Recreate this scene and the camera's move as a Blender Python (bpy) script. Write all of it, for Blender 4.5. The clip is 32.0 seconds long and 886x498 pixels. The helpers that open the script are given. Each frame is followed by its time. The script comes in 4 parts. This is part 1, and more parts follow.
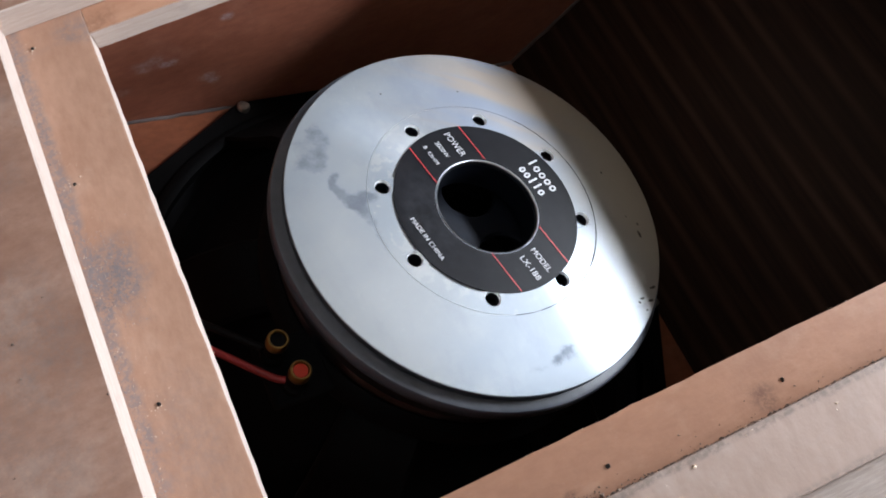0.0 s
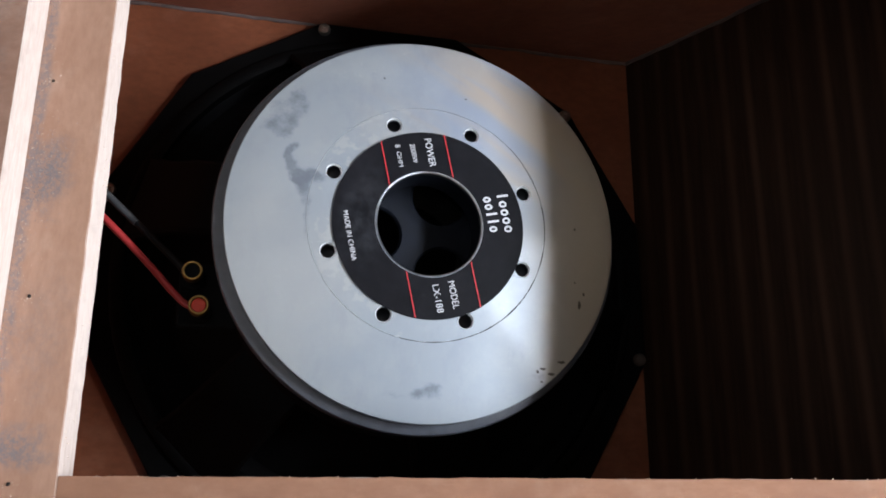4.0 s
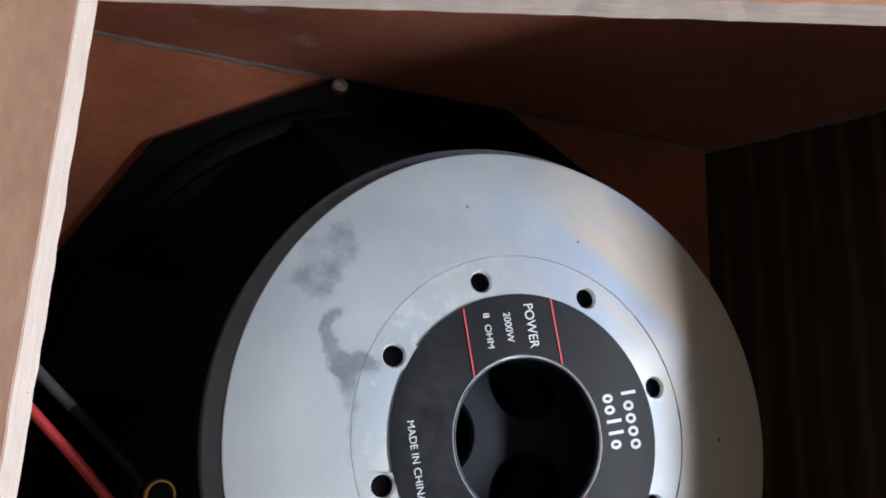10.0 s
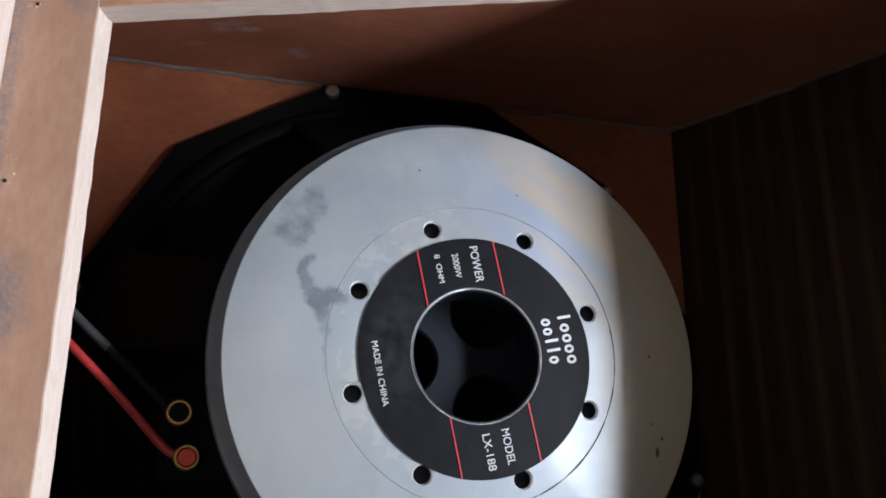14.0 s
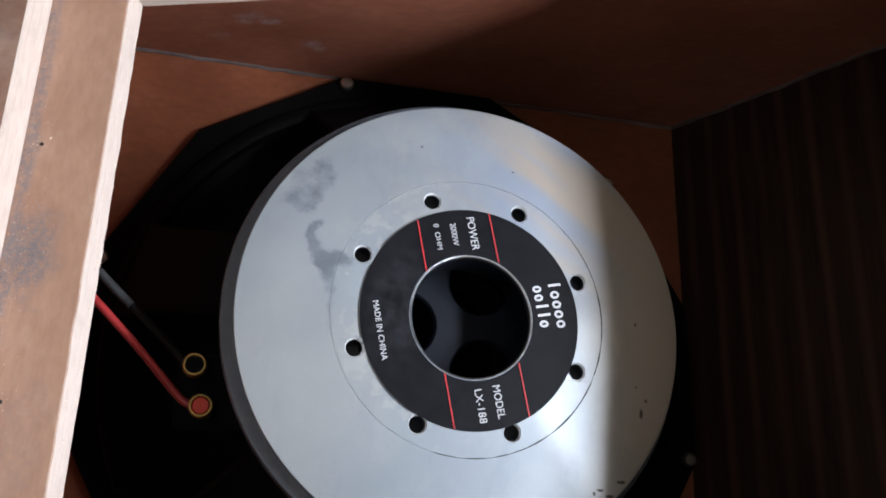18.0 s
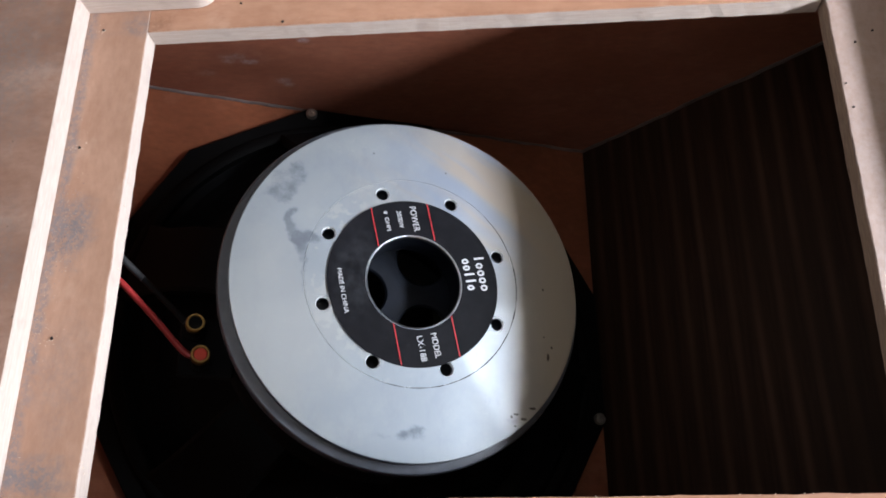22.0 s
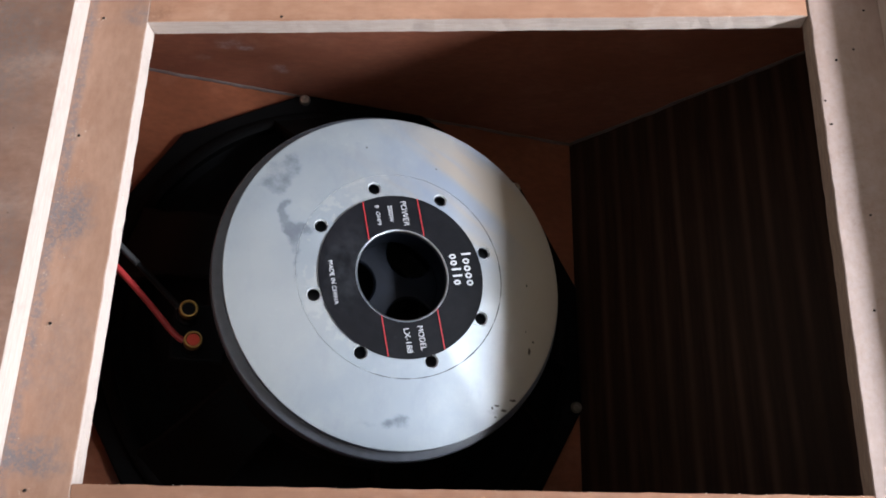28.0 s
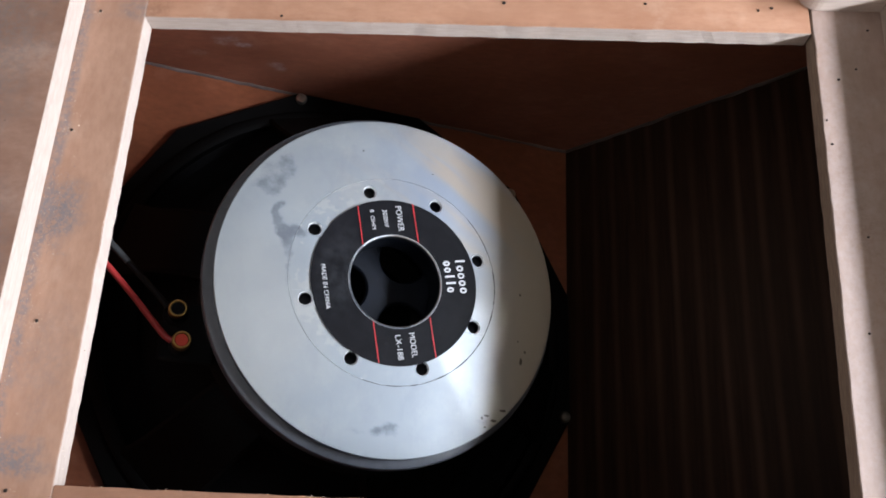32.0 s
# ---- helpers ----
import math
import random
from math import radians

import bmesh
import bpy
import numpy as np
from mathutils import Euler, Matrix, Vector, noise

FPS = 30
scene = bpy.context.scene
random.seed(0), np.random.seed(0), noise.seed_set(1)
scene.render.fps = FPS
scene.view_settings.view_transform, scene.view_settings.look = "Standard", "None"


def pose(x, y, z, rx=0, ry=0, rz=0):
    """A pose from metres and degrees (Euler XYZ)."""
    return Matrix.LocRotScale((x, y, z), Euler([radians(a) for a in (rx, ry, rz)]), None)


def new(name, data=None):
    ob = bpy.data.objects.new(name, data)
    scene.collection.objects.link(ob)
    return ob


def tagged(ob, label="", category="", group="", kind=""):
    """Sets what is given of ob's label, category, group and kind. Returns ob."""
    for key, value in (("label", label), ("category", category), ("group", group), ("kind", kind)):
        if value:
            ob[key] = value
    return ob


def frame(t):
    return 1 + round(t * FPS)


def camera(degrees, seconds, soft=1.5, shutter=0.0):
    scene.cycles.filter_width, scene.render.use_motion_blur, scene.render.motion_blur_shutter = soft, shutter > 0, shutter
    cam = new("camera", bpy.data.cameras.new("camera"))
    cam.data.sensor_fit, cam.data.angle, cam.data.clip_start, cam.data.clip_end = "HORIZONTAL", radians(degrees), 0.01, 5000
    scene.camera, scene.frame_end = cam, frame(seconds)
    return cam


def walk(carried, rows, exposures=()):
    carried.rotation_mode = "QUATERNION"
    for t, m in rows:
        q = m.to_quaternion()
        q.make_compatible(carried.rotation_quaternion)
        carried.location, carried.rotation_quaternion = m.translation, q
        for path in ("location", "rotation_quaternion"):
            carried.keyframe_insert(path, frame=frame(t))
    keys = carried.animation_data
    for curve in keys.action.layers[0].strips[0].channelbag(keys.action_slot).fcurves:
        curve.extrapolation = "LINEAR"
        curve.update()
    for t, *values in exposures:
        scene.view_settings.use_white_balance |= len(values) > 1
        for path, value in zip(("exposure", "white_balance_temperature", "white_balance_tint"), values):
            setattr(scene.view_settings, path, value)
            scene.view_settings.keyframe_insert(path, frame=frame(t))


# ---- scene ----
cam = camera(55.03, 32.0, soft=1.8)
# seconds, x, y, z, then the turn about x, y and z in degrees
ROWS = [
    (0.0, 0.0529, -0.3415, 0.8106, 22.21, 0.15, -25.11),
    (0.5, 0.0545, -0.3464, 0.8136, 22.06, -0.25, -25.60),
    (1.0, 0.0616, -0.3521, 0.8358, 20.79, 0.90, -25.30),
    (1.2, 0.0963, -0.3330, 0.8231, 19.03, 2.89, -21.77),
    (1.4, 0.1366, -0.3218, 0.8221, 19.43, 4.81, -16.35),
    (1.5, 0.1572, -0.3142, 0.8316, 18.94, 5.24, -13.00),
    (1.6, 0.1826, -0.3064, 0.8370, 17.69, 5.50, -10.17),
    (1.8, 0.2251, -0.3174, 0.8396, 17.33, 6.82, -5.86),
    (2.0, 0.2397, -0.3196, 0.8488, 17.30, 7.02, -2.89),
    (2.5, 0.2611, -0.3173, 0.8691, 17.33, 7.69, 0.71),
    (4.5, 0.2377, -0.3007, 0.8173, 15.61, 7.53, 0.30),
    (5.0, 0.2311, -0.2669, 0.8087, 15.48, 8.21, 1.15),
    (5.5, 0.2308, -0.2413, 0.8002, 13.74, 8.28, 1.00),
    (6.0, 0.2266, -0.2303, 0.7852, 13.17, 7.79, 1.19),
    (6.5, 0.2217, -0.2026, 0.7651, 13.72, 7.31, 1.85),
    (7.0, 0.2022, -0.1935, 0.7419, 13.69, 6.19, 1.73),
    (7.5, 0.1828, -0.1853, 0.7237, 13.79, 4.12, 1.52),
    (8.0, 0.1758, -0.1825, 0.7152, 13.87, 3.22, 1.38),
    (8.5, 0.1591, -0.1776, 0.7043, 14.02, 1.76, 1.57),
    (9.0, 0.1486, -0.1683, 0.6988, 14.25, 0.75, 1.75),
    (9.5, 0.1425, -0.1678, 0.6950, 14.72, 0.96, 2.27),
    (10.0, 0.1398, -0.1669, 0.6964, 14.87, 0.58, 2.36),
    (10.5, 0.1424, -0.1694, 0.7125, 15.64, 1.49, 2.27),
    (11.0, 0.1492, -0.1860, 0.7299, 16.72, 2.64, 1.90),
    (11.5, 0.1510, -0.1894, 0.7311, 16.42, 2.75, 1.79),
    (12.0, 0.1550, -0.1925, 0.7382, 16.64, 3.62, 1.73),
    (12.5, 0.1547, -0.1957, 0.7412, 16.92, 3.28, 1.90),
    (13.0, 0.1596, -0.2074, 0.7517, 16.91, 3.54, 1.47),
    (13.5, 0.1762, -0.2145, 0.7533, 16.89, 4.62, 0.91),
    (14.0, 0.1948, -0.2242, 0.7565, 16.98, 5.47, 0.23),
    (14.5, 0.2061, -0.2246, 0.7614, 16.49, 5.13, -0.13),
    (16.5, 0.2248, -0.2572, 0.7722, 17.99, 6.76, 0.51),
    (17.0, 0.2116, -0.2603, 0.7738, 18.18, 6.18, 1.24),
    (17.5, 0.2068, -0.2622, 0.7771, 18.46, 6.45, 1.55),
    (18.0, 0.2110, -0.2608, 0.7768, 18.63, 6.71, 1.62),
    (18.5, 0.2159, -0.2621, 0.7795, 18.13, 7.62, 1.22),
    (19.0, 0.2134, -0.2694, 0.7899, 18.21, 7.23, 2.30),
    (19.5, 0.2136, -0.2839, 0.8194, 19.39, 6.67, 2.71),
    (20.0, 0.2060, -0.3126, 0.8334, 20.85, 5.18, 3.27),
    (20.5, 0.1979, -0.3269, 0.8455, 20.51, 3.88, 2.55),
    (21.0, 0.1989, -0.3381, 0.8578, 20.21, 3.58, 1.82),
    (21.5, 0.2110, -0.3526, 0.8766, 21.95, 4.60, 1.53),
    (22.0, 0.2306, -0.3536, 0.8810, 22.45, 4.22, -0.25),
    (22.5, 0.2356, -0.3576, 0.8844, 22.84, 4.83, -0.95),
    (23.0, 0.2309, -0.3559, 0.8831, 23.09, 4.29, -0.56),
    (23.5, 0.2283, -0.3581, 0.8856, 22.01, 4.12, -0.42),
    (24.0, 0.2249, -0.3571, 0.8881, 20.66, 3.88, 0.17),
    (24.5, 0.2239, -0.3547, 0.8871, 20.28, 4.12, 0.15),
    (25.0, 0.2219, -0.3480, 0.8925, 20.12, 3.37, 0.28),
    (25.5, 0.2291, -0.3474, 0.8909, 19.82, 3.90, 0.32),
    (27.5, 0.2265, -0.3430, 0.9039, 20.53, 2.45, 0.80),
    (28.0, 0.2274, -0.3428, 0.9051, 20.41, 2.40, 1.05),
    (28.5, 0.2299, -0.3442, 0.9041, 20.60, 2.49, 1.14),
    (29.0, 0.2278, -0.3410, 0.9009, 20.45, 2.23, 1.56),
    (29.5, 0.2298, -0.3378, 0.8996, 20.02, 2.10, 1.49),
    (30.0, 0.2276, -0.3337, 0.8987, 20.04, 1.74, 1.67),
    (30.5, 0.2276, -0.3367, 0.8960, 20.01, 1.65, 1.86),
    (31.0, 0.2289, -0.3351, 0.8965, 19.85, 1.59, 1.91),
    (31.5, 0.2274, -0.3358, 0.8982, 19.94, 1.39, 2.13),
    (32.0, 0.2232, -0.3346, 0.9025, 20.27, 1.07, 2.50),
]
EXPOSURES = [(0.0, -0.08), (4.5, -0.1), (8.0, -0.26), (10.0, -0.3), (12.0, -0.33), (14.5, -0.28), (17.0, -0.18), (20.0, -0.1), (23.0, 0.0), (25.5, -0.02), (32.0, -0.03)]
walk(cam, [(t, pose(x, y, z, rx, ry, rz)) for t, x, y, z, rx, ry, rz in ROWS], EXPOSURES)

# ---- light: two low windows in the wall on the +x side of the room, sky beyond ----
world = bpy.data.worlds.new("sky")
scene.world = world
world.use_nodes = True
wn = world.node_tree.nodes
sky = wn.new("ShaderNodeTexSky")
sky.sky_type, sky.sun_disc = "NISHITA", False
sky.sun_elevation, sky.sun_rotation = radians(42), radians(-120)
world.node_tree.links.new(sky.outputs[0], wn["Background"].inputs[0])
wn["Background"].inputs[1].default_value = 0.1

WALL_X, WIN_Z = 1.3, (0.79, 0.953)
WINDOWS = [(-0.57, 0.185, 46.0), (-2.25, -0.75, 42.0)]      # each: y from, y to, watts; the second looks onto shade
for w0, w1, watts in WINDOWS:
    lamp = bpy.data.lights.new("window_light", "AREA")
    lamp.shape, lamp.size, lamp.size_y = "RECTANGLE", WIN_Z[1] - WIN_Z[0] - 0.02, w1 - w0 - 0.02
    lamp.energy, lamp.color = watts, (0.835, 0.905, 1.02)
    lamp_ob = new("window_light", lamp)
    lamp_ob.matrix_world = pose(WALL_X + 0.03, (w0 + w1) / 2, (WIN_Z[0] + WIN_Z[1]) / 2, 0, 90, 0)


# ---- materials ----
class Nodes:
    """A principled material with a few shorthands."""

    def __init__(self, name):
        self.m = bpy.data.materials.new(name)
        self.m.use_nodes = True
        self.t = self.m.node_tree
        self.p = self.t.nodes["Principled BSDF"]
        self.co = self.t.nodes.new("ShaderNodeTexCoord").outputs["Object"]

    def put(self, socket, value):
        if isinstance(value, bpy.types.NodeSocket):
            self.t.links.new(value, socket)
        elif isinstance(value, (tuple, list)) and len(value) == 3 and socket.type == "RGBA":
            socket.default_value = (*value, 1)
        else:
            socket.default_value = value

    def math(self, op, a, b=0.0, c=0.0, clamp=False):
        n = self.t.nodes.new("ShaderNodeMath")
        n.operation, n.use_clamp = op, clamp
        for s, v in zip(n.inputs, (a, b, c)):
            self.put(s, v)
        return n.outputs[0]

    def vec(self, op, a, b=(0, 0, 0)):
        n = self.t.nodes.new("ShaderNodeVectorMath")
        n.operation = op
        self.put(n.inputs[0], a)
        self.put(n.inputs[1], b)
        return n.outputs["Value"] if op == "LENGTH" else n.outputs[0]

    def noise(self, scale, detail=4.0, stretch=(1, 1, 1), rough=0.55, co=None):
        n = self.t.nodes.new("ShaderNodeTexNoise")
        self.put(n.inputs["Vector"], self.vec("MULTIPLY", co or self.co, stretch))
        n.inputs["Scale"].default_value, n.inputs["Detail"].default_value = scale, detail
        n.inputs["Roughness"].default_value = rough
        return n.outputs[0]

    def ramp(self, x, lo, hi):
        n = self.t.nodes.new("ShaderNodeMapRange")
        n.interpolation_type = "SMOOTHSTEP"
        self.put(n.inputs[0], x)
        n.inputs[1].default_value, n.inputs[2].default_value = lo, hi
        return n.outputs[0]

    def mix(self, fac, a, b):
        n = self.t.nodes.new("ShaderNodeMix")
        n.data_type = "RGBA"
        self.put(n.inputs[0], fac)
        self.put(n.inputs[6], a)
        self.put(n.inputs[7], b)
        return n.outputs[2]

    def dim(self, colour, k):
        """A colour times k."""
        return self.mix(k, (0.0, 0.0, 0.0), colour)

    def axis(self, i):
        n = self.t.nodes.new("ShaderNodeSeparateXYZ")
        self.put(n.inputs[0], self.co)
        return n.outputs[i]

    def blot(self, centre, radii, ragged=0.9, scale=60.0, soft=0.35):
        """A ragged spot round a centre, 1 inside and 0 outside."""
        d = self.vec("LENGTH", self.vec("DIVIDE", self.vec("SUBTRACT", self.co, centre), radii))
        d = self.math("ADD", d, self.math("MULTIPLY", self.math("SUBTRACT", self.noise(scale, 5.0), 0.5), ragged * 2))
        return self.math("SUBTRACT", 1.0, self.ramp(d, 1 - soft, 1 + soft))

    def bump(self, height, strength=0.3, distance=0.001):
        n = self.t.nodes.new("ShaderNodeBump")
        n.inputs["Strength"].default_value, n.inputs["Distance"].default_value = strength, distance
        self.put(n.inputs["Height"], height)
        self.t.links.new(n.outputs[0], self.p.inputs["Normal"])

    def done(self, colour, rough=0.5, metal=0.0, **more):
        self.put(self.p.inputs["Base Color"], colour)
        self.put(self.p.inputs["Roughness"], rough)
        self.put(self.p.inputs["Metallic"], metal)
        for k, v in more.items():
            self.put(self.p.inputs[k.replace("_", " ")], v)
        return self.m


def stained_wood(name, light, dark, along, rough=0.45, spots=(), grime=(0.21, 0.20, 0.21), contrast=1.0, grain=0.4, blotch=0.45, sheen=0.5):
    """Brown-stained plywood face; along: the grain's axis, 0 to 2; spots: (centre, radii, amount) of grey smears."""
    n = Nodes(name)
    stretch = [1.0, 1.0, 1.0]
    stretch[along] = grain
    fine = n.noise(230, 6.0, stretch, 0.6)
    broad = n.noise(17, 4.0, [v ** 0.5 for v in stretch], 0.6)
    col = n.mix(n.ramp(fine, 0.5 - 0.34 / contrast, 0.5 + 0.34 / contrast), dark, light)
    col = n.mix(n.math("MULTIPLY", n.ramp(broad, 0.40, 0.66), blotch), col, [dark[0] * 0.74, dark[1] * 0.66, dark[2] * 0.60])
    pale = n.ramp(n.noise(31, 5.0, (1, 1, 1), 0.65), 0.52, 0.72)
    col = n.mix(n.math("MULTIPLY", pale, blotch * 0.7), col, [min(1, light[0] * 1.12 + 0.03), min(1, light[1] * 1.3 + 0.03), min(1, light[2] * 1.4 + 0.03)])
    dust = n.ramp(n.noise(900, 2.0), 0.66, 0.78)
    col = n.mix(n.math("MULTIPLY", dust, 0.10), col, (0.5, 0.43, 0.37))
    pores = n.ramp(n.noise(640, 3.0, stretch), 0.66, 0.74)
    col = n.mix(n.math("MULTIPLY", pores, 0.14), col, [c * 0.5 for c in dark])
    for centre, radii, amount in spots:
        grit = n.ramp(n.noise(330, 6.0, (1, 1, 1), 0.7), 0.34, 0.62)
        k = n.math("MULTIPLY", n.blot(centre, radii, 1.1, 80.0, 0.7), amount)
        col = n.mix(n.math("MULTIPLY", k, n.math("ADD", 0.15, n.math("MULTIPLY", grit, 0.85))), col, grime)
    n.bump(n.math("ADD", n.math("MULTIPLY", fine, 0.5), n.noise(160, 4.0)), 0.25, 0.0006)
    return n.done(col, n.math("ADD", rough - 0.1, n.math("MULTIPLY", broad, 0.25)), Specular_IOR_Level=sheen)


def raw_ply(name, light, dark, axis=2, plies=(0.0031, 0.0)):
    """Sawn plywood edge: thin plies stacked along the axis, furry and pale."""
    n = Nodes(name)
    wob = n.math("MULTIPLY", n.math("SUBTRACT", n.noise(55, 5.0), 0.5), 0.0024)
    ply = n.math("PINGPONG", n.math("ADD", n.math("ADD", n.axis(axis), wob), plies[1]), plies[0])
    line = n.ramp(ply, 0.0, plies[0] * 0.35)
    stretch = [0.12, 0.12, 0.12]
    stretch[axis] = 1.0
    fibre = n.noise(700, 5.0, stretch, 0.65)
    col = n.mix(n.ramp(fibre, 0.35, 0.7), dark, light)
    faint = n.ramp(n.noise(28, 4.0), 0.35, 0.65)
    col = n.mix(n.math("MULTIPLY", n.math("MULTIPLY", n.math("SUBTRACT", 1.0, line), faint), 0.17), col, [c * 0.62 for c in dark])
    nick = n.ramp(n.noise(130, 3.0, stretch), 0.70, 0.76)
    col = n.mix(n.math("MULTIPLY", nick, 0.4), col, [dark[0] * 0.5, dark[1] * 0.4, dark[2] * 0.33])
    col = n.mix(n.math("MULTIPLY", n.ramp(n.noise(45, 4.0), 0.55, 0.75), 0.35), col, [c * 0.6 for c in dark])
    n.bump(n.math("ADD", fibre, n.math("MULTIPLY", line, 0.35)), 0.35, 0.0005)
    return n.done(col, 0.85)


Z0 = 0.42                       # height of the batten frame's face
RIM_SPOTS = [((-0.031, -0.142, Z0), (0.012, 0.017, 0.02), 0.85), ((-0.030, -0.290, Z0), (0.016, 0.009, 0.02), 0.85),
             ((-0.0420, -0.12, Z0), (0.0035, 0.22, 0.02), 0.7), ((-0.004, 0.010, Z0), (0.016, 0.008, 0.02), 0.5),
             ((-0.024, -0.235, Z0), (0.014, 0.03, 0.02), 0.25), ((0.2, 0.003, Z0), (0.2, 0.003, 0.02), 0.3)]
NEAR_SPOTS = [((0.2224, -0.3280, Z0), (0.0055, 0.0065, 0.02), 0.9), ((0.1208, -0.3275, Z0), (0.0032, 0.0022, 0.02), 1.0), ((0.126, -0.334, Z0), (0.0022, 0.002, 0.02), 1.0), ((0.25, -0.3358, Z0), (0.25, 0.0013, 0.02), 0.6)]
M_RIM = stained_wood("stained_batten", (0.46, 0.272, 0.187), (0.37, 0.205, 0.135), 1, 0.42, RIM_SPOTS, (0.165, 0.16, 0.175), blotch=0.36)
M_RIM_X = stained_wood("stained_batten_cross", (0.475, 0.262, 0.166), (0.39, 0.196, 0.119), 0, 0.42, RIM_SPOTS + NEAR_SPOTS, (0.17, 0.075, 0.042))
# near batten: the cross batten's colours and spots again, darker and glossier
M_RIM_NEAR = stained_wood("near_stained_batten", (0.385, 0.198, 0.118), (0.305, 0.146, 0.084), 0, 0.36, RIM_SPOTS + NEAR_SPOTS, (0.15, 0.066, 0.038), sheen=0.8)
# right batten: the long pale spot paints the window-lit strip by the opening
M_RIM_PALE = stained_wood("worn_lit_batten", (0.33, 0.228, 0.185), (0.255, 0.168, 0.13), 1, 0.5,
                          [((0.455, -0.15, Z0), (0.02, 0.2, 0.02), 0.3)], (0.40, 0.33, 0.31), sheen=1.0)
PANEL_SPOTS = [((-0.085, -0.03, Z0), (0.025, 0.06, 0.05), 0.5), ((-0.07, -0.16, Z0), (0.02, 0.03, 0.05), 0.35),
               ((-0.09, -0.23, Z0), (0.03, 0.04, 0.05), 0.3)]
M_PANEL = stained_wood("panel_face", (0.36, 0.215, 0.155), (0.265, 0.145, 0.10), 0, 0.5, PANEL_SPOTS, (0.17, 0.155, 0.15), grain=0.6, blotch=0.65)
STRIP_SPOTS = [((0.2, -0.3372, Z0 + 0.02), (0.3, 0.0016, 0.01), 0.7), ((0.125, -0.341, Z0 + 0.02), (0.012, 0.004, 0.01), 0.6), ((0.25, -0.3695, Z0 + 0.02), (0.35, 0.002, 0.01), 0.5)]
M_PANEL_PALE = stained_wood("panel_face_pale", (0.345, 0.252, 0.205), (0.285, 0.2, 0.157), 1, 0.6, STRIP_SPOTS, (0.12, 0.095, 0.08), grain=0.3, blotch=0.35)
M_EDGE = raw_ply("sawn_ply_edge", (0.475, 0.39, 0.338), (0.425, 0.34, 0.29))
M_EDGE_DARK = raw_ply("dull_ply_edge", (0.34, 0.25, 0.19), (0.24, 0.17, 0.125))
M_EDGE_END = raw_ply("sawn_ply_end", (0.31, 0.255, 0.22), (0.245, 0.195, 0.165), 1)
WALL_SPOTS = [((x, 0.073, Z0 - z), (a, 0.02, b), k) for x, z, a, b, k in (
    (0.012, 0.128, 0.010, 0.004, 0.34), (0.022, 0.136, 0.006, 0.003, 0.5), (0.004, 0.134, 0.005, 0.003, 0.32), (0.044, 0.166, 0.006, 0.0035, 0.4),
    (0.049, 0.173, 0.004, 0.003, 0.5), (0.075, 0.110, 0.004, 0.003, 0.5), (0.130, 0.062, 0.004, 0.002, 0.35), (-0.02, 0.150, 0.008, 0.004, 0.2))]
M_WALL_IN = stained_wood("inner_wall_face", (0.315, 0.112, 0.068), (0.22, 0.077, 0.046), 0, 0.38, WALL_SPOTS, (0.42, 0.38, 0.40))
M_BAFFLE = stained_wood("baffle_face", (0.285, 0.09, 0.042), (0.20, 0.062, 0.028), 0, 0.4)


def veneer():
    """Dark striped wood of the slanted wall: narrow ribbons running along y."""
    n = Nodes("dark_striped_veneer")
    s = n.math("ADD", n.math("MULTIPLY", n.axis(0), 0.73), n.math("MULTIPLY", n.axis(2), 0.68))
    wob = n.math("MULTIPLY", n.math("SUBTRACT", n.noise(9, 2.0, (1, 0.25, 1)), 0.5), 0.012)
    w = n.math("PINGPONG", n.math("ADD", s, wob), 0.0105)
    line = n.math("SUBTRACT", 1.0, n.ramp(w, 0.0, 0.0055))
    fine = n.noise(300, 5.0, (1, 0.05, 1), 0.6)
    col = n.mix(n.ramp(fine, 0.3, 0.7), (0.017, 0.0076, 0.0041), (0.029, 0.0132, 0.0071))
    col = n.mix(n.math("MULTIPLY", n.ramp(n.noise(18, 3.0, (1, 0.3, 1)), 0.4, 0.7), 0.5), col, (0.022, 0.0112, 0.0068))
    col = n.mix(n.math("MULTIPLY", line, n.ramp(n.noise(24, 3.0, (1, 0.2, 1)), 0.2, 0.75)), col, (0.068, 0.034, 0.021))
    n.bump(n.math("ADD", fine, line), 0.2, 0.0005)
    return n.done(col, 0.62, Specular_IOR_Level=0.15)


M_VENEER = veneer()


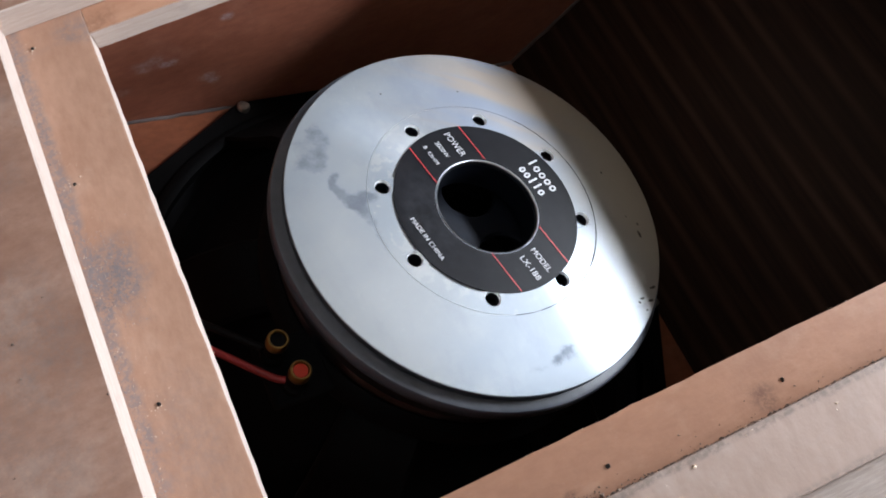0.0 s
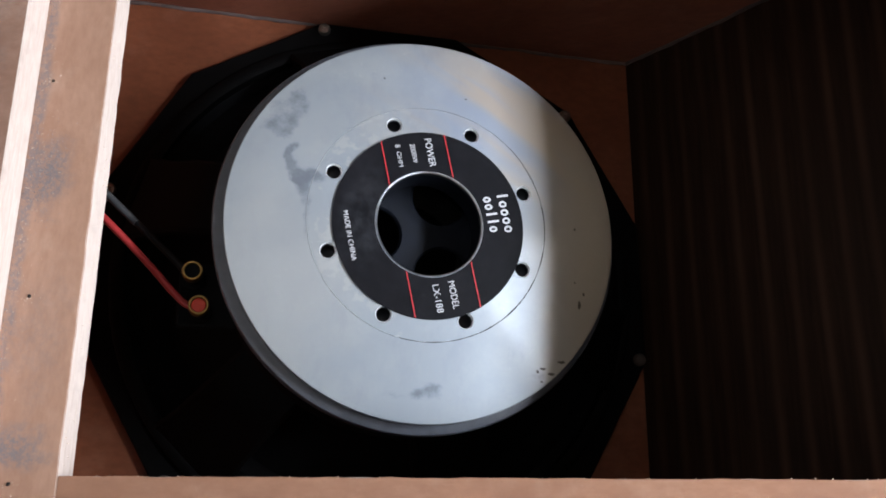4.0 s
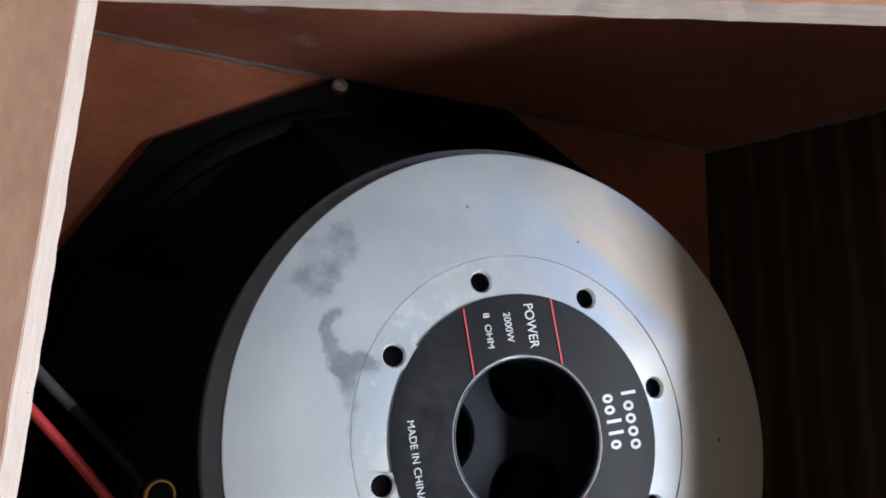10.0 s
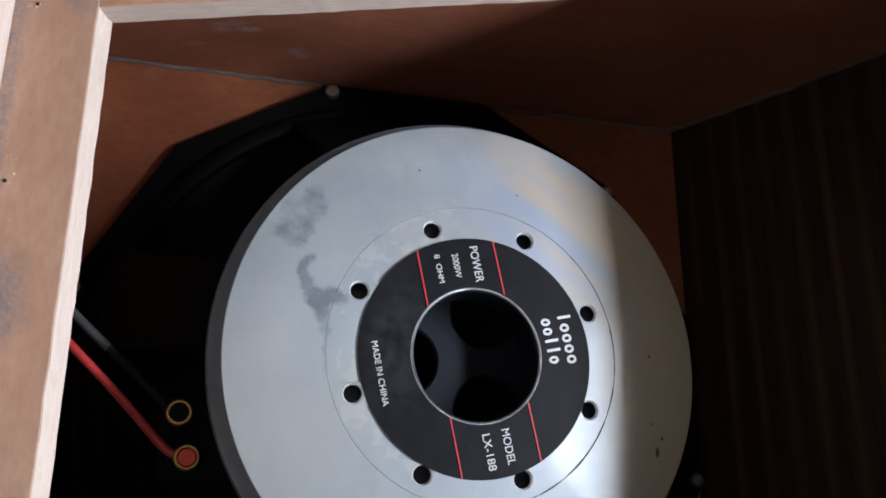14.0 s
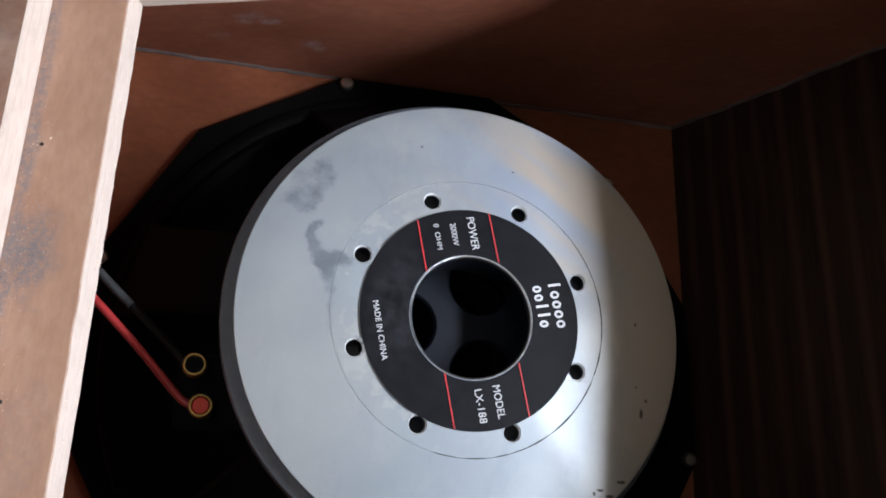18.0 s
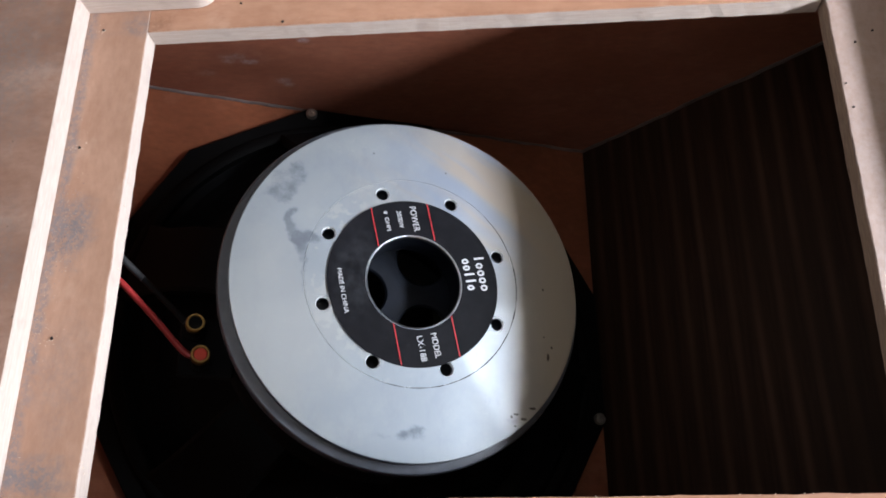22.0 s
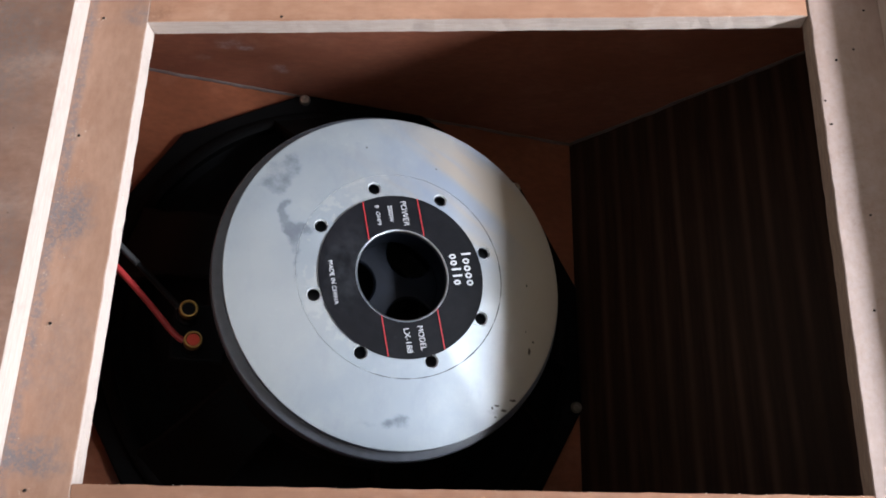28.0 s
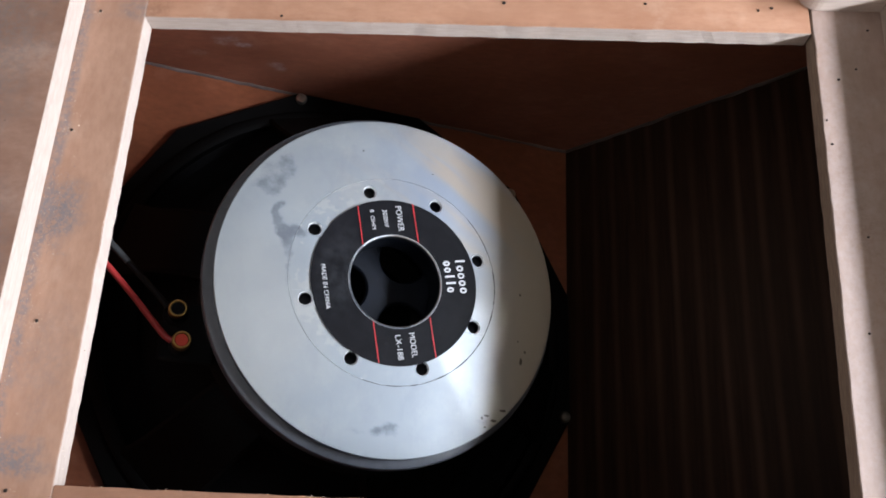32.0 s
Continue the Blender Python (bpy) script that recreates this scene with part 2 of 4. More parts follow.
def zinc():
    """Bright zinc-plated steel: bluish plating, soft cloudy stains, a few rust specks, warm shade tints (disc centre at
    the origin).
    """
    n = Nodes("zinc_plated_steel")
    cloud = n.noise(16, 5.0, (1, 1, 1), 0.6)
    col = n.mix(n.ramp(cloud, 0.36, 0.66), (0.545, 0.61, 0.675), (0.665, 0.715, 0.75))
    smear = n.noise(70, 6.0, (1, 0.45, 1), 0.7)
    col = n.mix(n.math("MULTIPLY", n.ramp(smear, 0.50, 0.68), 0.38), col, (0.48, 0.535, 0.615))
    flecks = n.ramp(n.noise(240, 5.0, (1, 1, 1), 0.7), 0.56, 0.68)
    col = n.mix(n.math("MULTIPLY", n.math("MULTIPLY", flecks, n.ramp(cloud, 0.45, 0.62)), 0.40), col, (0.80, 0.835, 0.86))
    hue = n.noise(9, 3.0, (1.0, 0.6, 1))
    col = n.mix(n.math("MULTIPLY", n.ramp(hue, 0.40, 0.64), 0.6), col, (0.66, 0.68, 0.685))
    # warm and blue plating streaks, with the slanted shadow there put into the colour
    slant = n.t.nodes.new("ShaderNodeVectorRotate")
    slant.rotation_type = "Z_AXIS"
    n.put(slant.inputs["Vector"], n.co)
    slant.inputs["Angle"].default_value = radians(32)
    streak = n.ramp(n.noise(34, 3.0, (0.16, 1, 1), 0.5, slant.outputs[0]), 0.42, 0.62)
    shaded_streaks = n.blot((0.052, 0.072, 0.165), (0.066, 0.052, 0.1), 0.5, 20.0, 0.7)
    col = n.mix(n.math("MULTIPLY", n.math("MULTIPLY", shaded_streaks, streak), 0.8), col, (0.78, 0.64, 0.51))
    col = n.mix(n.math("MULTIPLY", n.math("MULTIPLY", shaded_streaks, n.math("SUBTRACT", 1.0, streak)), 0.55), col, (0.50, 0.58, 0.76))
    # warm bounce light on the shaded +x side, tinted into the colour
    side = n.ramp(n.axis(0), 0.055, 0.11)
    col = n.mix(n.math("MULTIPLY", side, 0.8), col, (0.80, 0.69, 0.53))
    # pale crystals on the inner ring
    ring = n.math("SUBTRACT", 1.0, n.ramp(n.vec("LENGTH", n.vec("MULTIPLY", n.co, (1, 1, 0))), 0.0750, 0.0757))
    bloom = n.ramp(n.noise(120, 3.0, (1, 1, 1), 0.5), 0.50, 0.60)
    col = n.mix(n.math("MULTIPLY", n.math("MULTIPLY", n.math("MULTIPLY", ring, bloom), n.math("SUBTRACT", 1.0, n.ramp(n.axis(0), -0.06, 0.02))), 0.65), col, (0.78, 0.79, 0.79))
    # stains, their outline warped twice
    warp = n.t.nodes.new("ShaderNodeTexNoise")
    warp.inputs["Scale"].default_value, warp.inputs["Detail"].default_value, warp.inputs["Roughness"].default_value = 85.0, 6.0, 0.7
    n.put(warp.inputs["Vector"], n.co)
    shift = n.vec("MULTIPLY", n.vec("SUBTRACT", warp.outputs["Color"], (0.5, 0.5, 0.5)), (0.0095, 0.0095, 0))
    place = n.vec("ADD", n.co, shift)
    field = None
    for (u, v), (ru, rv), amount in STAINS:
        d = n.vec("LENGTH", n.vec("DIVIDE", n.vec("SUBTRACT", place, (u, v, 0.165)), (ru * 1.1, rv * 1.1, 0.1)))
        g = n.math("MULTIPLY", n.math("POWER", 2.718, n.math("MULTIPLY", n.math("MULTIPLY", d, d), -1.0)), amount)
        field = g if field is None else n.math("ADD", field, g)
    veins = n.noise(120, 8.0, (1, 1, 1), 0.66)
    mottled = n.math("ADD", field, n.math("MULTIPLY", n.math("SUBTRACT", veins, 0.5), 1.25))
    stain = n.math("MULTIPLY", n.math("MULTIPLY", n.ramp(mottled, 0.08, 0.85), n.ramp(field, 0.02, 0.4)), n.math("ADD", 0.6, n.math("MULTIPLY", n.ramp(veins, 0.32, 0.68), 0.25)))
    col = n.mix(n.math("MULTIPLY", stain, 0.85), col, (0.17, 0.195, 0.25))
    rust = None
    for centre, radii in SPECKS:
        k = n.blot((*centre, 0.165), (radii[0] * 0.75, radii[1] * 0.75, 0.1), 0.9, 420.0, 0.45)
        rust = k if rust is None else n.math("MAXIMUM", rust, k)
    rust = n.math("MULTIPLY", rust, 0.85)
    col = n.mix(rust, col, (0.07, 0.055, 0.04))
    r = n.math("ADD", 0.54, n.math("MULTIPLY", n.noise(20, 3.0), 0.05))
    r = n.math("ADD", r, n.math("MULTIPLY", stain, 0.10))
    n.done(n.dim(col, 0.46), r, n.math("SUBTRACT", 0.5, n.math("MULTIPLY", rust, 0.2)), Specular_IOR_Level=0.2)
    # face turned on a lathe: part of the gloss is spread across the fine grooves
    turned = n.t.nodes.new("ShaderNodeTangent")
    turned.direction_type, turned.axis = "RADIAL", "Z"
    gloss = n.t.nodes.new("ShaderNodeBsdfAnisotropic")
    gloss.distribution = "BECKMANN"
    n.put(gloss.inputs["Color"], n.mix(rust, col, (0.0, 0.0, 0.0)))
    gloss.inputs["Roughness"].default_value = 0.285
    gloss.inputs["Anisotropy"].default_value = 0.7
    n.put(gloss.inputs["Tangent"], turned.outputs[0])
    both = n.t.nodes.new("ShaderNodeMixShader")
    dull = n.math("SUBTRACT", 1.0, n.math("MULTIPLY", ring, 0.25))      # the inner ring is blunted by bloom
    n.put(both.inputs[0], n.math("MULTIPLY", n.math("MULTIPLY", n.math("SUBTRACT", 1.0, stain), dull), 0.096))
    n.t.links.new(n.p.outputs[0], both.inputs[1])
    n.t.links.new(gloss.outputs[0], both.inputs[2])
    n.t.links.new(both.outputs[0], n.t.nodes["Material Output"].inputs["Surface"])
    return n.m


STAINS = [((-0.0832, 0.0432), (0.0022, 0.0022), 0.5), ((-0.0866, 0.0405), (0.0024, 0.0030), 0.75), ((-0.0880, 0.0350), (0.0024, 0.0045), 0.9), ((-0.0862, 0.0290), (0.0028, 0.0045), 0.95),
          ((-0.0815, 0.0225), (0.0038, 0.0050), 0.95), ((-0.0780, 0.0145), (0.0030, 0.0060), 0.8), ((-0.0735, 0.0235), (0.0052, 0.0042), 0.75), ((-0.0680, 0.0225), (0.0048, 0.0035), 0.6),
          ((-0.0755, 0.0010), (0.0020, 0.0110), 0.45), ((-0.0748, -0.0150), (0.0016, 0.0090), 0.3), ((-0.0985, 0.0560), (0.0075, 0.0055), 0.65), ((-0.0905, 0.0512), (0.0045, 0.0028), 0.75),
          ((-0.0865, 0.0590), (0.0045, 0.0050), 0.6), ((-0.0820, 0.0690), (0.0060, 0.0060), 0.5), ((-0.0840, 0.0785), (0.0055, 0.0060), 0.45), ((-0.0955, 0.0690), (0.0080, 0.0070), 0.35),
          ((0.0040, -0.1040), (0.0062, 0.0048), 0.68), ((-0.0060, -0.1060), (0.0046, 0.0026), 0.5), ((-0.0190, -0.1080), (0.0080, 0.0026), 0.3), ((0.0710, -0.0930), (0.0060, 0.0030), 0.4),
          ((-0.0640, 0.0480), (0.0080, 0.0060), 0.22), ((-0.0660, -0.0120), (0.0050, 0.0160), 0.2), ((-0.0500, 0.0560), (0.0080, 0.0030), 0.2)]
SPECKS = [((0.0988, -0.0475), (0.0012, 0.0032)), ((0.102, -0.040), (0.0010, 0.0013)), ((0.0971, 0.0025), (0.0009, 0.0011)), ((0.0735, -0.0885), (0.0022, 0.0010)),
          ((0.0700, -0.0905), (0.0010, 0.0012)), ((0.0790, -0.0915), (0.0030, 0.0012)), ((0.0860, -0.0840), (0.0035, 0.0011)), ((0.0725, -0.0965), (0.0014, 0.0010)),
          ((0.0960, -0.0330), (0.0007, 0.0008)), ((-0.030, 0.095), (0.0007, 0.0007)), ((0.024, 0.086), (0.0009, 0.0006))]
M_ZINC = zinc()


def plain(name, colour, rough, metal=0.0, vary=0.25, scale=120.0, bump=0.1, **more):
    n = Nodes(name)
    x = n.noise(scale, 5.0)
    y = n.noise(scale * 0.12, 3.0)
    f = n.math("ADD", n.math("MULTIPLY", x, 0.5), n.math("MULTIPLY", y, 0.5))
    col = n.mix(n.ramp(f, 0.3, 0.7), [c * (1 - vary) for c in colour], [min(1, c * (1 + vary)) for c in colour])
    n.bump(x, bump, 0.0005)
    return n.done(col, n.math("ADD", rough - 0.08, n.math("MULTIPLY", y, 0.16)), metal, **more)


M_BLACK = plain("black_coated_metal", (0.003, 0.0028, 0.0028), 0.65, 0.0, 0.3, 500.0, 0.2, Specular_IOR_Level=0.07)
M_FERRITE = plain("black_ferrite", (0.006, 0.006, 0.007), 0.5, 0.0, 0.3, 200.0, 0.2)
M_SIDE = plain("dull_steel", (0.078, 0.084, 0.1), 0.38, 1.0, 0.25, 150.0)
M_SLEEVE = plain("grey_glossy_sleeve", (0.055, 0.06, 0.072), 0.35, 0.0, 0.25, 150.0)
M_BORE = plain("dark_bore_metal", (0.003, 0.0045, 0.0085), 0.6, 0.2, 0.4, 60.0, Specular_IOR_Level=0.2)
M_HOLE = plain("bare_steel_hole", (0.84, 0.85, 0.87), 0.45, 0.5, 0.15)
M_GROOVE = plain("black_groove_dirt", (0.022, 0.02, 0.02), 0.85, 0.0, 0.4, 700.0)
M_LIP = plain("polished_steel", (0.46, 0.47, 0.49), 0.30, 1.0, 0.1)
M_CONE = plain("black_paper", (0.004, 0.004, 0.0045), 0.9, Specular_IOR_Level=0.15)


def vinyl():
    """Black label, hazed by dust round its inner edge on one side."""
    n = Nodes("black_label_vinyl")
    x = n.noise(70, 5.0)
    col = n.mix(n.ramp(x, 0.3, 0.7), (0.0052, 0.0052, 0.0066), (0.0085, 0.0083, 0.0102))
    haze = n.math("MULTIPLY", n.blot((-0.040, -0.002, 0.165), (0.011, 0.024, 0.1), 0.9, 60.0, 0.8), n.ramp(n.noise(140, 5.0, (1, 1, 1), 0.6), 0.32, 0.72))
    haze = n.math("ADD", haze, n.math("MULTIPLY", n.ramp(n.noise(150, 4.0), 0.6, 0.75), 0.25), clamp=True)
    col = n.mix(n.math("MULTIPLY", haze, 0.14), col, (0.075, 0.08, 0.09))
    n.bump(x, 0.05, 0.0005)
    return n.done(col, n.math("ADD", 0.40, n.math("MULTIPLY", haze, 0.3)), 0.0, Specular_IOR_Level=0.10)


M_LABEL = vinyl()
M_INK = plain("white_ink", (0.50, 0.50, 0.52), 0.5, 0.0, 0.06)
M_RED_INK = plain("red_ink", (0.50, 0.025, 0.03), 0.45, 0.0, 0.1)
M_BRASS = plain("brass", (0.30, 0.20, 0.07), 0.42, 1.0, 0.2)
M_RED = plain("red_plastic", (0.52, 0.034, 0.014), 0.5, 0.0, 0.12)
M_RED_WIRE = plain("red_wire_sheath", (0.30, 0.022, 0.022), 0.45, 0.0, 0.15, 300.0)
M_BLACK_WIRE = plain("black_wire_sheath", (0.006, 0.006, 0.0065), 0.6, 0.0, 0.3, 300.0, Specular_IOR_Level=0.15)
M_TINSEL = plain("bare_tinsel", (0.022, 0.022, 0.023), 0.8, 0.1, 0.5, 900.0, 0.5)
M_SCREW = plain("galvanised_bolt", (0.62, 0.60, 0.54), 0.32, 1.0, 0.2)
M_GLUE = plain("dried_glue", (0.125, 0.088, 0.08), 0.65, 0.0, 0.4, 50.0, 0.4)
M_GLUE_DARK = plain("brown_glue", (0.07, 0.052, 0.045), 0.5, 0.0, 0.4, 50.0, 0.4)
M_NAIL = plain("rusted_nail", (0.016, 0.010, 0.007), 0.85, 0.0, 0.4, 800.0)
M_DIRT = plain("dark_crumbs", (0.115, 0.078, 0.06), 0.9, 0.0, 0.6, 900.0)
M_GRIT = plain("grey_grit", (0.20, 0.19, 0.20), 0.9, 0.0, 0.6, 900.0)
M_SPLINTER = plain("pale_splinter", (0.70, 0.56, 0.44), 0.8, 0.0, 0.2, 300.0)
M_CONCRETE = plain("whitish_concrete", (0.42, 0.41, 0.40), 0.85, 0.0, 0.25, 40.0, 0.8)
M_PLASTER = plain("brown_plaster", (0.53, 0.435, 0.35), 0.85, 0.0, 0.06, 30.0, 0.3)
M_CREAM = plain("cream_plaster", (0.63, 0.53, 0.41), 0.85, 0.0, 0.06, 30.0, 0.3)
M_CEILING = plain("white_ceiling_paint", (0.86, 0.845, 0.82), 0.9, 0.0, 0.04, 30.0, 0.2)
M_FRAME = plain("white_window_paint", (0.75, 0.75, 0.74), 0.45, 0.0, 0.06)


# ---- building helpers ----
def part(name, bm, material, parent=None, label="", smooth=None):
    """Links a bmesh as one mesh under its parent; material: one, or several in slot order."""
    mesh = bpy.data.meshes.new(name)
    bmesh.ops.recalc_face_normals(bm, faces=bm.faces)
    if smooth is not None:
        lim = radians(smooth)
        for f in bm.faces:
            f.smooth = True
        for e in bm.edges:
            e.smooth = len(e.link_faces) == 2 and e.calc_face_angle(0) < lim
    bm.to_mesh(mesh)
    bm.free()
    for m in material if isinstance(material, (list, tuple)) else [material]:
        mesh.materials.append(m)
    ob = new(name, mesh)
    ob.parent = parent
    if label:
        tagged(ob, label)
    return ob


def thing(name, label, category, m=Matrix(), group="", kind=""):
    ob = new(name)
    ob.empty_display_size = 0.05
    ob.matrix_world = m
    return tagged(ob, label, category, group, kind)


def box(bm, lo, hi, bevel=0.0):
    r = bmesh.ops.create_cube(bm, size=1.0)
    for v in r["verts"]:
        v.co = [lo[i] + (v.co[i] + 0.5) * (hi[i] - lo[i]) for i in range(3)]
    if bevel:
        bmesh.ops.bevel(bm, geom=list({e for v in r["verts"] for e in v.link_edges}), offset=bevel, segments=2, affect="EDGES", profile=0.5)
    return bm


def boxed(lo, hi, bevel=0.0):
    return box(bmesh.new(), lo, hi, bevel)


def lathe(profile, steps=96, close=False, bm=None, at=(0, 0)):
    """Turns (radius, height) pairs about z."""
    bm = bm or bmesh.new()
    rings = []
    for r, z in profile:
        rings.append([bm.verts.new((at[0] + r * math.cos(a), at[1] + r * math.sin(a), z)) for a in (2 * math.pi * k / steps for k in range(steps))])
    pairs = list(zip(rings, rings[1:])) + ([(rings[-1], rings[0])] if close else [])
    for a, b in pairs:
        for k in range(steps):
            bm.faces.new((a[k], a[(k + 1) % steps], b[(k + 1) % steps], b[k]))
    return bm


def circle(r, n, at=(0, 0), turn=0.0):
    return [(at[0] + r * math.cos(turn + 2 * math.pi * k / n), at[1] + r * math.sin(turn + 2 * math.pi * k / n)) for k in range(n)]


def grown(loop, d):
    """The loop moved outwards (from its inside) by d."""
    area = sum(a[0] * b[1] - b[0] * a[1] for a, b in zip(loop, loop[1:] + loop[:1]))
    s = 1 if area > 0 else -1
    out = []
    for p, q, r in zip(loop[-1:] + loop[:-1], loop, loop[1:] + loop[:1]):
        n1, n2 = Vector((q[1] - p[1], p[0] - q[0])).normalized(), Vector((r[1] - q[1], q[0] - r[0])).normalized()
        m = (n1 + n2).normalized()
        out.append((q[0] + s * d * m.x / max(m.dot(n1), 0.3), q[1] + s * d * m.y / max(m.dot(n1), 0.3)))
    return out


def plate(outer, holes, z0, z1, chamfer=0.0005, faces=(0, 1, 1), bored=None):
    """A plate with holes right through and slightly broken edges. faces: material slots of the flat faces and the edges."""
    from mathutils.geometry import tessellate_polygon
    bm = bmesh.new()
    loops = [outer, *holes]
    top = [grown(outer, -chamfer)] + [grown(h, bored or chamfer) for h in holes]
    made = []
    for ring_loops, z in ((top, z1), (loops, z0)):
        verts = [bm.verts.new((x, y, z)) for loop in ring_loops for x, y in loop]
        for tri in tessellate_polygon([[Vector((x, y, 0)) for x, y in loop] for loop in ring_loops]):
            bm.faces.new([verts[i] for i in tri]).material_index = faces[0]
        made.append(verts)
    base = 0
    for loop in loops:
        deep = chamfer if loop is outer or not bored else bored * 2.6
        n = len(loop)
        up, down = made[0][base:base + n], made[1][base:base + n]
        mid = [bm.verts.new((x, y, z1 - deep)) for x, y in loop]
        for k in range(n):
            j = (k + 1) % n
            bm.faces.new((up[k], up[j], mid[j], mid[k])).material_index = faces[1]
            bm.faces.new((mid[k], mid[j], down[j], down[k])).material_index = faces[-1]
        base += n
    return bm


def tube(points, radius, steps=10, bm=None):
    """A round cable through the points, smoothed."""
    bm = bm or bmesh.new()
    pts = [Vector(p) for p in points]
    for _ in range(3):
        pts = [pts[0]] + [q for a, b in zip(pts, pts[1:]) for q in (a.lerp(b, 0.25), a.lerp(b, 0.75))] + [pts[-1]]
    rings, side = [], Vector((0, 0, 1))
    for i, p in enumerate(pts):
        d = (pts[min(i + 1, len(pts) - 1)] - pts[max(i - 1, 0)]).normalized()
        a = d.cross(side).normalized()
        b = d.cross(a)
        rings.append([bm.verts.new(p + radius * (a * math.cos(t) + b * math.sin(t))) for t in (2 * math.pi * k / steps for k in range(steps))])
    for r, s in zip(rings, rings[1:]):
        for k in range(steps):
            bm.faces.new((r[k], r[(k + 1) % steps], s[(k + 1) % steps], s[k]))
    bm.faces.new(rings[0])
    bm.faces.new(rings[-1])
    return bm


def two_tone(bm, axis=2, slots=(0, 1)):
    """Slot 0 on faces that look along the axis, slot 1 on the sawn edges."""
    for f in bm.faces:
        f.normal_update()
        f.material_index = slots[0] if abs(f.normal[axis]) > 0.75 else slots[1]
    return bm


def ragged_plank(lo, hi, cuts=60, amount=0.0006, seed=1, round_=0.0006):
    """A plank whose long sawn edges waver a little."""
    bm = boxed(lo, hi)
    long_axis = 0 if hi[0] - lo[0] > hi[1] - lo[1] else 1
    edges = [e for e in bm.edges if abs((e.verts[0].co - e.verts[1].co)[long_axis]) > 1e-6]
    bmesh.ops.subdivide_edges(bm, edges=edges, cuts=cuts, use_grid_fill=True)
    other = 1 - long_axis
    for v in bm.verts:
        if abs(v.co[long_axis] - lo[long_axis]) > 1e-4 and abs(v.co[long_axis] - hi[long_axis]) > 1e-4:
            w = noise.noise((v.co[long_axis] * 70, seed, v.co.z * 160)) + 0.6 * noise.noise((v.co[long_axis] * 330, seed + 5, v.co.z * 300))
            v.co[other] += amount * w
    bmesh.ops.bevel(bm, geom=[e for e in bm.edges if len(e.link_faces) == 2 and e.calc_face_angle(0) > 1.0], offset=round_, segments=2, affect="EDGES")
    return bm


# ---- the room ----
ROOM = (-2.3, WALL_X, -2.6, 2.4, 2.45)
x0, x1, y0, y1, top = ROOM
tagged(part("floor", boxed((x0 - 0.2, y0 - 0.2, -0.1), (x1 + 0.2, y1 + 0.2, 0)), M_CONCRETE), "rough whitish concrete floor under the cabinet", "floor", kind="structure")
tagged(part("ceiling", boxed((x0 - 0.2, y0 - 0.2, top), (x1 + 0.2, y1 + 0.2, top + 0.1)), M_CEILING), "plain white painted ceiling", "ceiling", kind="structure")
tagged(part("wall_west", boxed((x0 - 0.15, y0, 0), (x0, y1, top)), M_PLASTER), "plain dull brown plaster wall", "wall", kind="structure")
tagged(part("wall_north", boxed((x0 - 0.15, y1, 0), (x1 + 0.15, y1 + 0.15, top)), M_PLASTER), "plain dull brown plaster wall", "wall", kind="structure")
tagged(part("wall_south", boxed((x0 - 0.15, y0 - 0.15, 0), (x1 + 0.15, y0, top)), M_PLASTER), "plain dull brown plaster wall", "wall", kind="structure")
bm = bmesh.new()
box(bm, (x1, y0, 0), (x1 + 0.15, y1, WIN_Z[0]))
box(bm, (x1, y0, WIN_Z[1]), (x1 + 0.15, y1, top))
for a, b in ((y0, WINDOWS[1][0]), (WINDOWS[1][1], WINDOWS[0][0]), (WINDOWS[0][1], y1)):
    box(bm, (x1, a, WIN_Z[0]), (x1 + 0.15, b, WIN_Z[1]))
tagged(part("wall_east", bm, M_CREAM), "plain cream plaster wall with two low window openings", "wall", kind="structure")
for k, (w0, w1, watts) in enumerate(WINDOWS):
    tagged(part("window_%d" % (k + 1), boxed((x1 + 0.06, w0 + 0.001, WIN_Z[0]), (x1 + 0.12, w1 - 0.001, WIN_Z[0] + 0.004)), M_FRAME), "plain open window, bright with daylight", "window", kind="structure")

# ---- the cabinet: a plywood bass bin lying face down, its back open ----
cab = thing("speaker_cabinet", "brown stained plywood speaker cabinet lying on the floor, back cover off", "speaker cabinet")
T = 0.0144                       # batten thickness
PT = 0.018                       # panel thickness
LEFT, RIGHT, LOW, HIGH = -0.0031, 0.4440, -0.304, 0.0037      # the clear opening
Y_LO, Y_HI = -0.370, 0.073       # inner faces of the long sides
X_LO, X_HI = -0.45, 0.68

# back panel with its rebate cut-out and the notch along the far side
def arc(cx, cy, r, a0, a1, n=7):
    return [(cx + r * math.cos(radians(a0 + (a1 - a0) * k / n)), cy + r * math.sin(radians(a0 + (a1 - a0) * k / n))) for k in range(n + 1)]


E_L, E_R, E_B, E_T, N_L, N_R, N_T = -0.0457, 0.490, -0.336, 0.0215, 0.044, 0.436, 0.066
cut = [(E_L, E_B), (E_R - 0.0058, E_B), (E_R, E_T)]
cut += arc(N_R + 0.014, E_T + 0.014, 0.014, -90, -180) + [(N_R, N_T), (N_L, N_T)] + arc(N_L - 0.014, E_T + 0.014, 0.014, 0, -90)
cut += [(E_L, E_T)]
panel = part("back_panel", plate([(X_LO, Y_LO), (X_HI, Y_LO), (X_HI, Y_HI), (X_LO, Y_HI)], [cut], Z0 + 0.0003, Z0 + PT, 0.0008), [M_PANEL, M_EDGE], cab, "brown stained back panel with pale sawn edges")
low_strip = part("edge_strip", boxed((X_LO, Y_LO, Z0 + PT + 0.0002), (X_HI, E_B + 0.0005, Z0 + PT + 0.0022), 0.0006), M_PANEL_PALE, cab, "pale worn face veneer along the near edge")

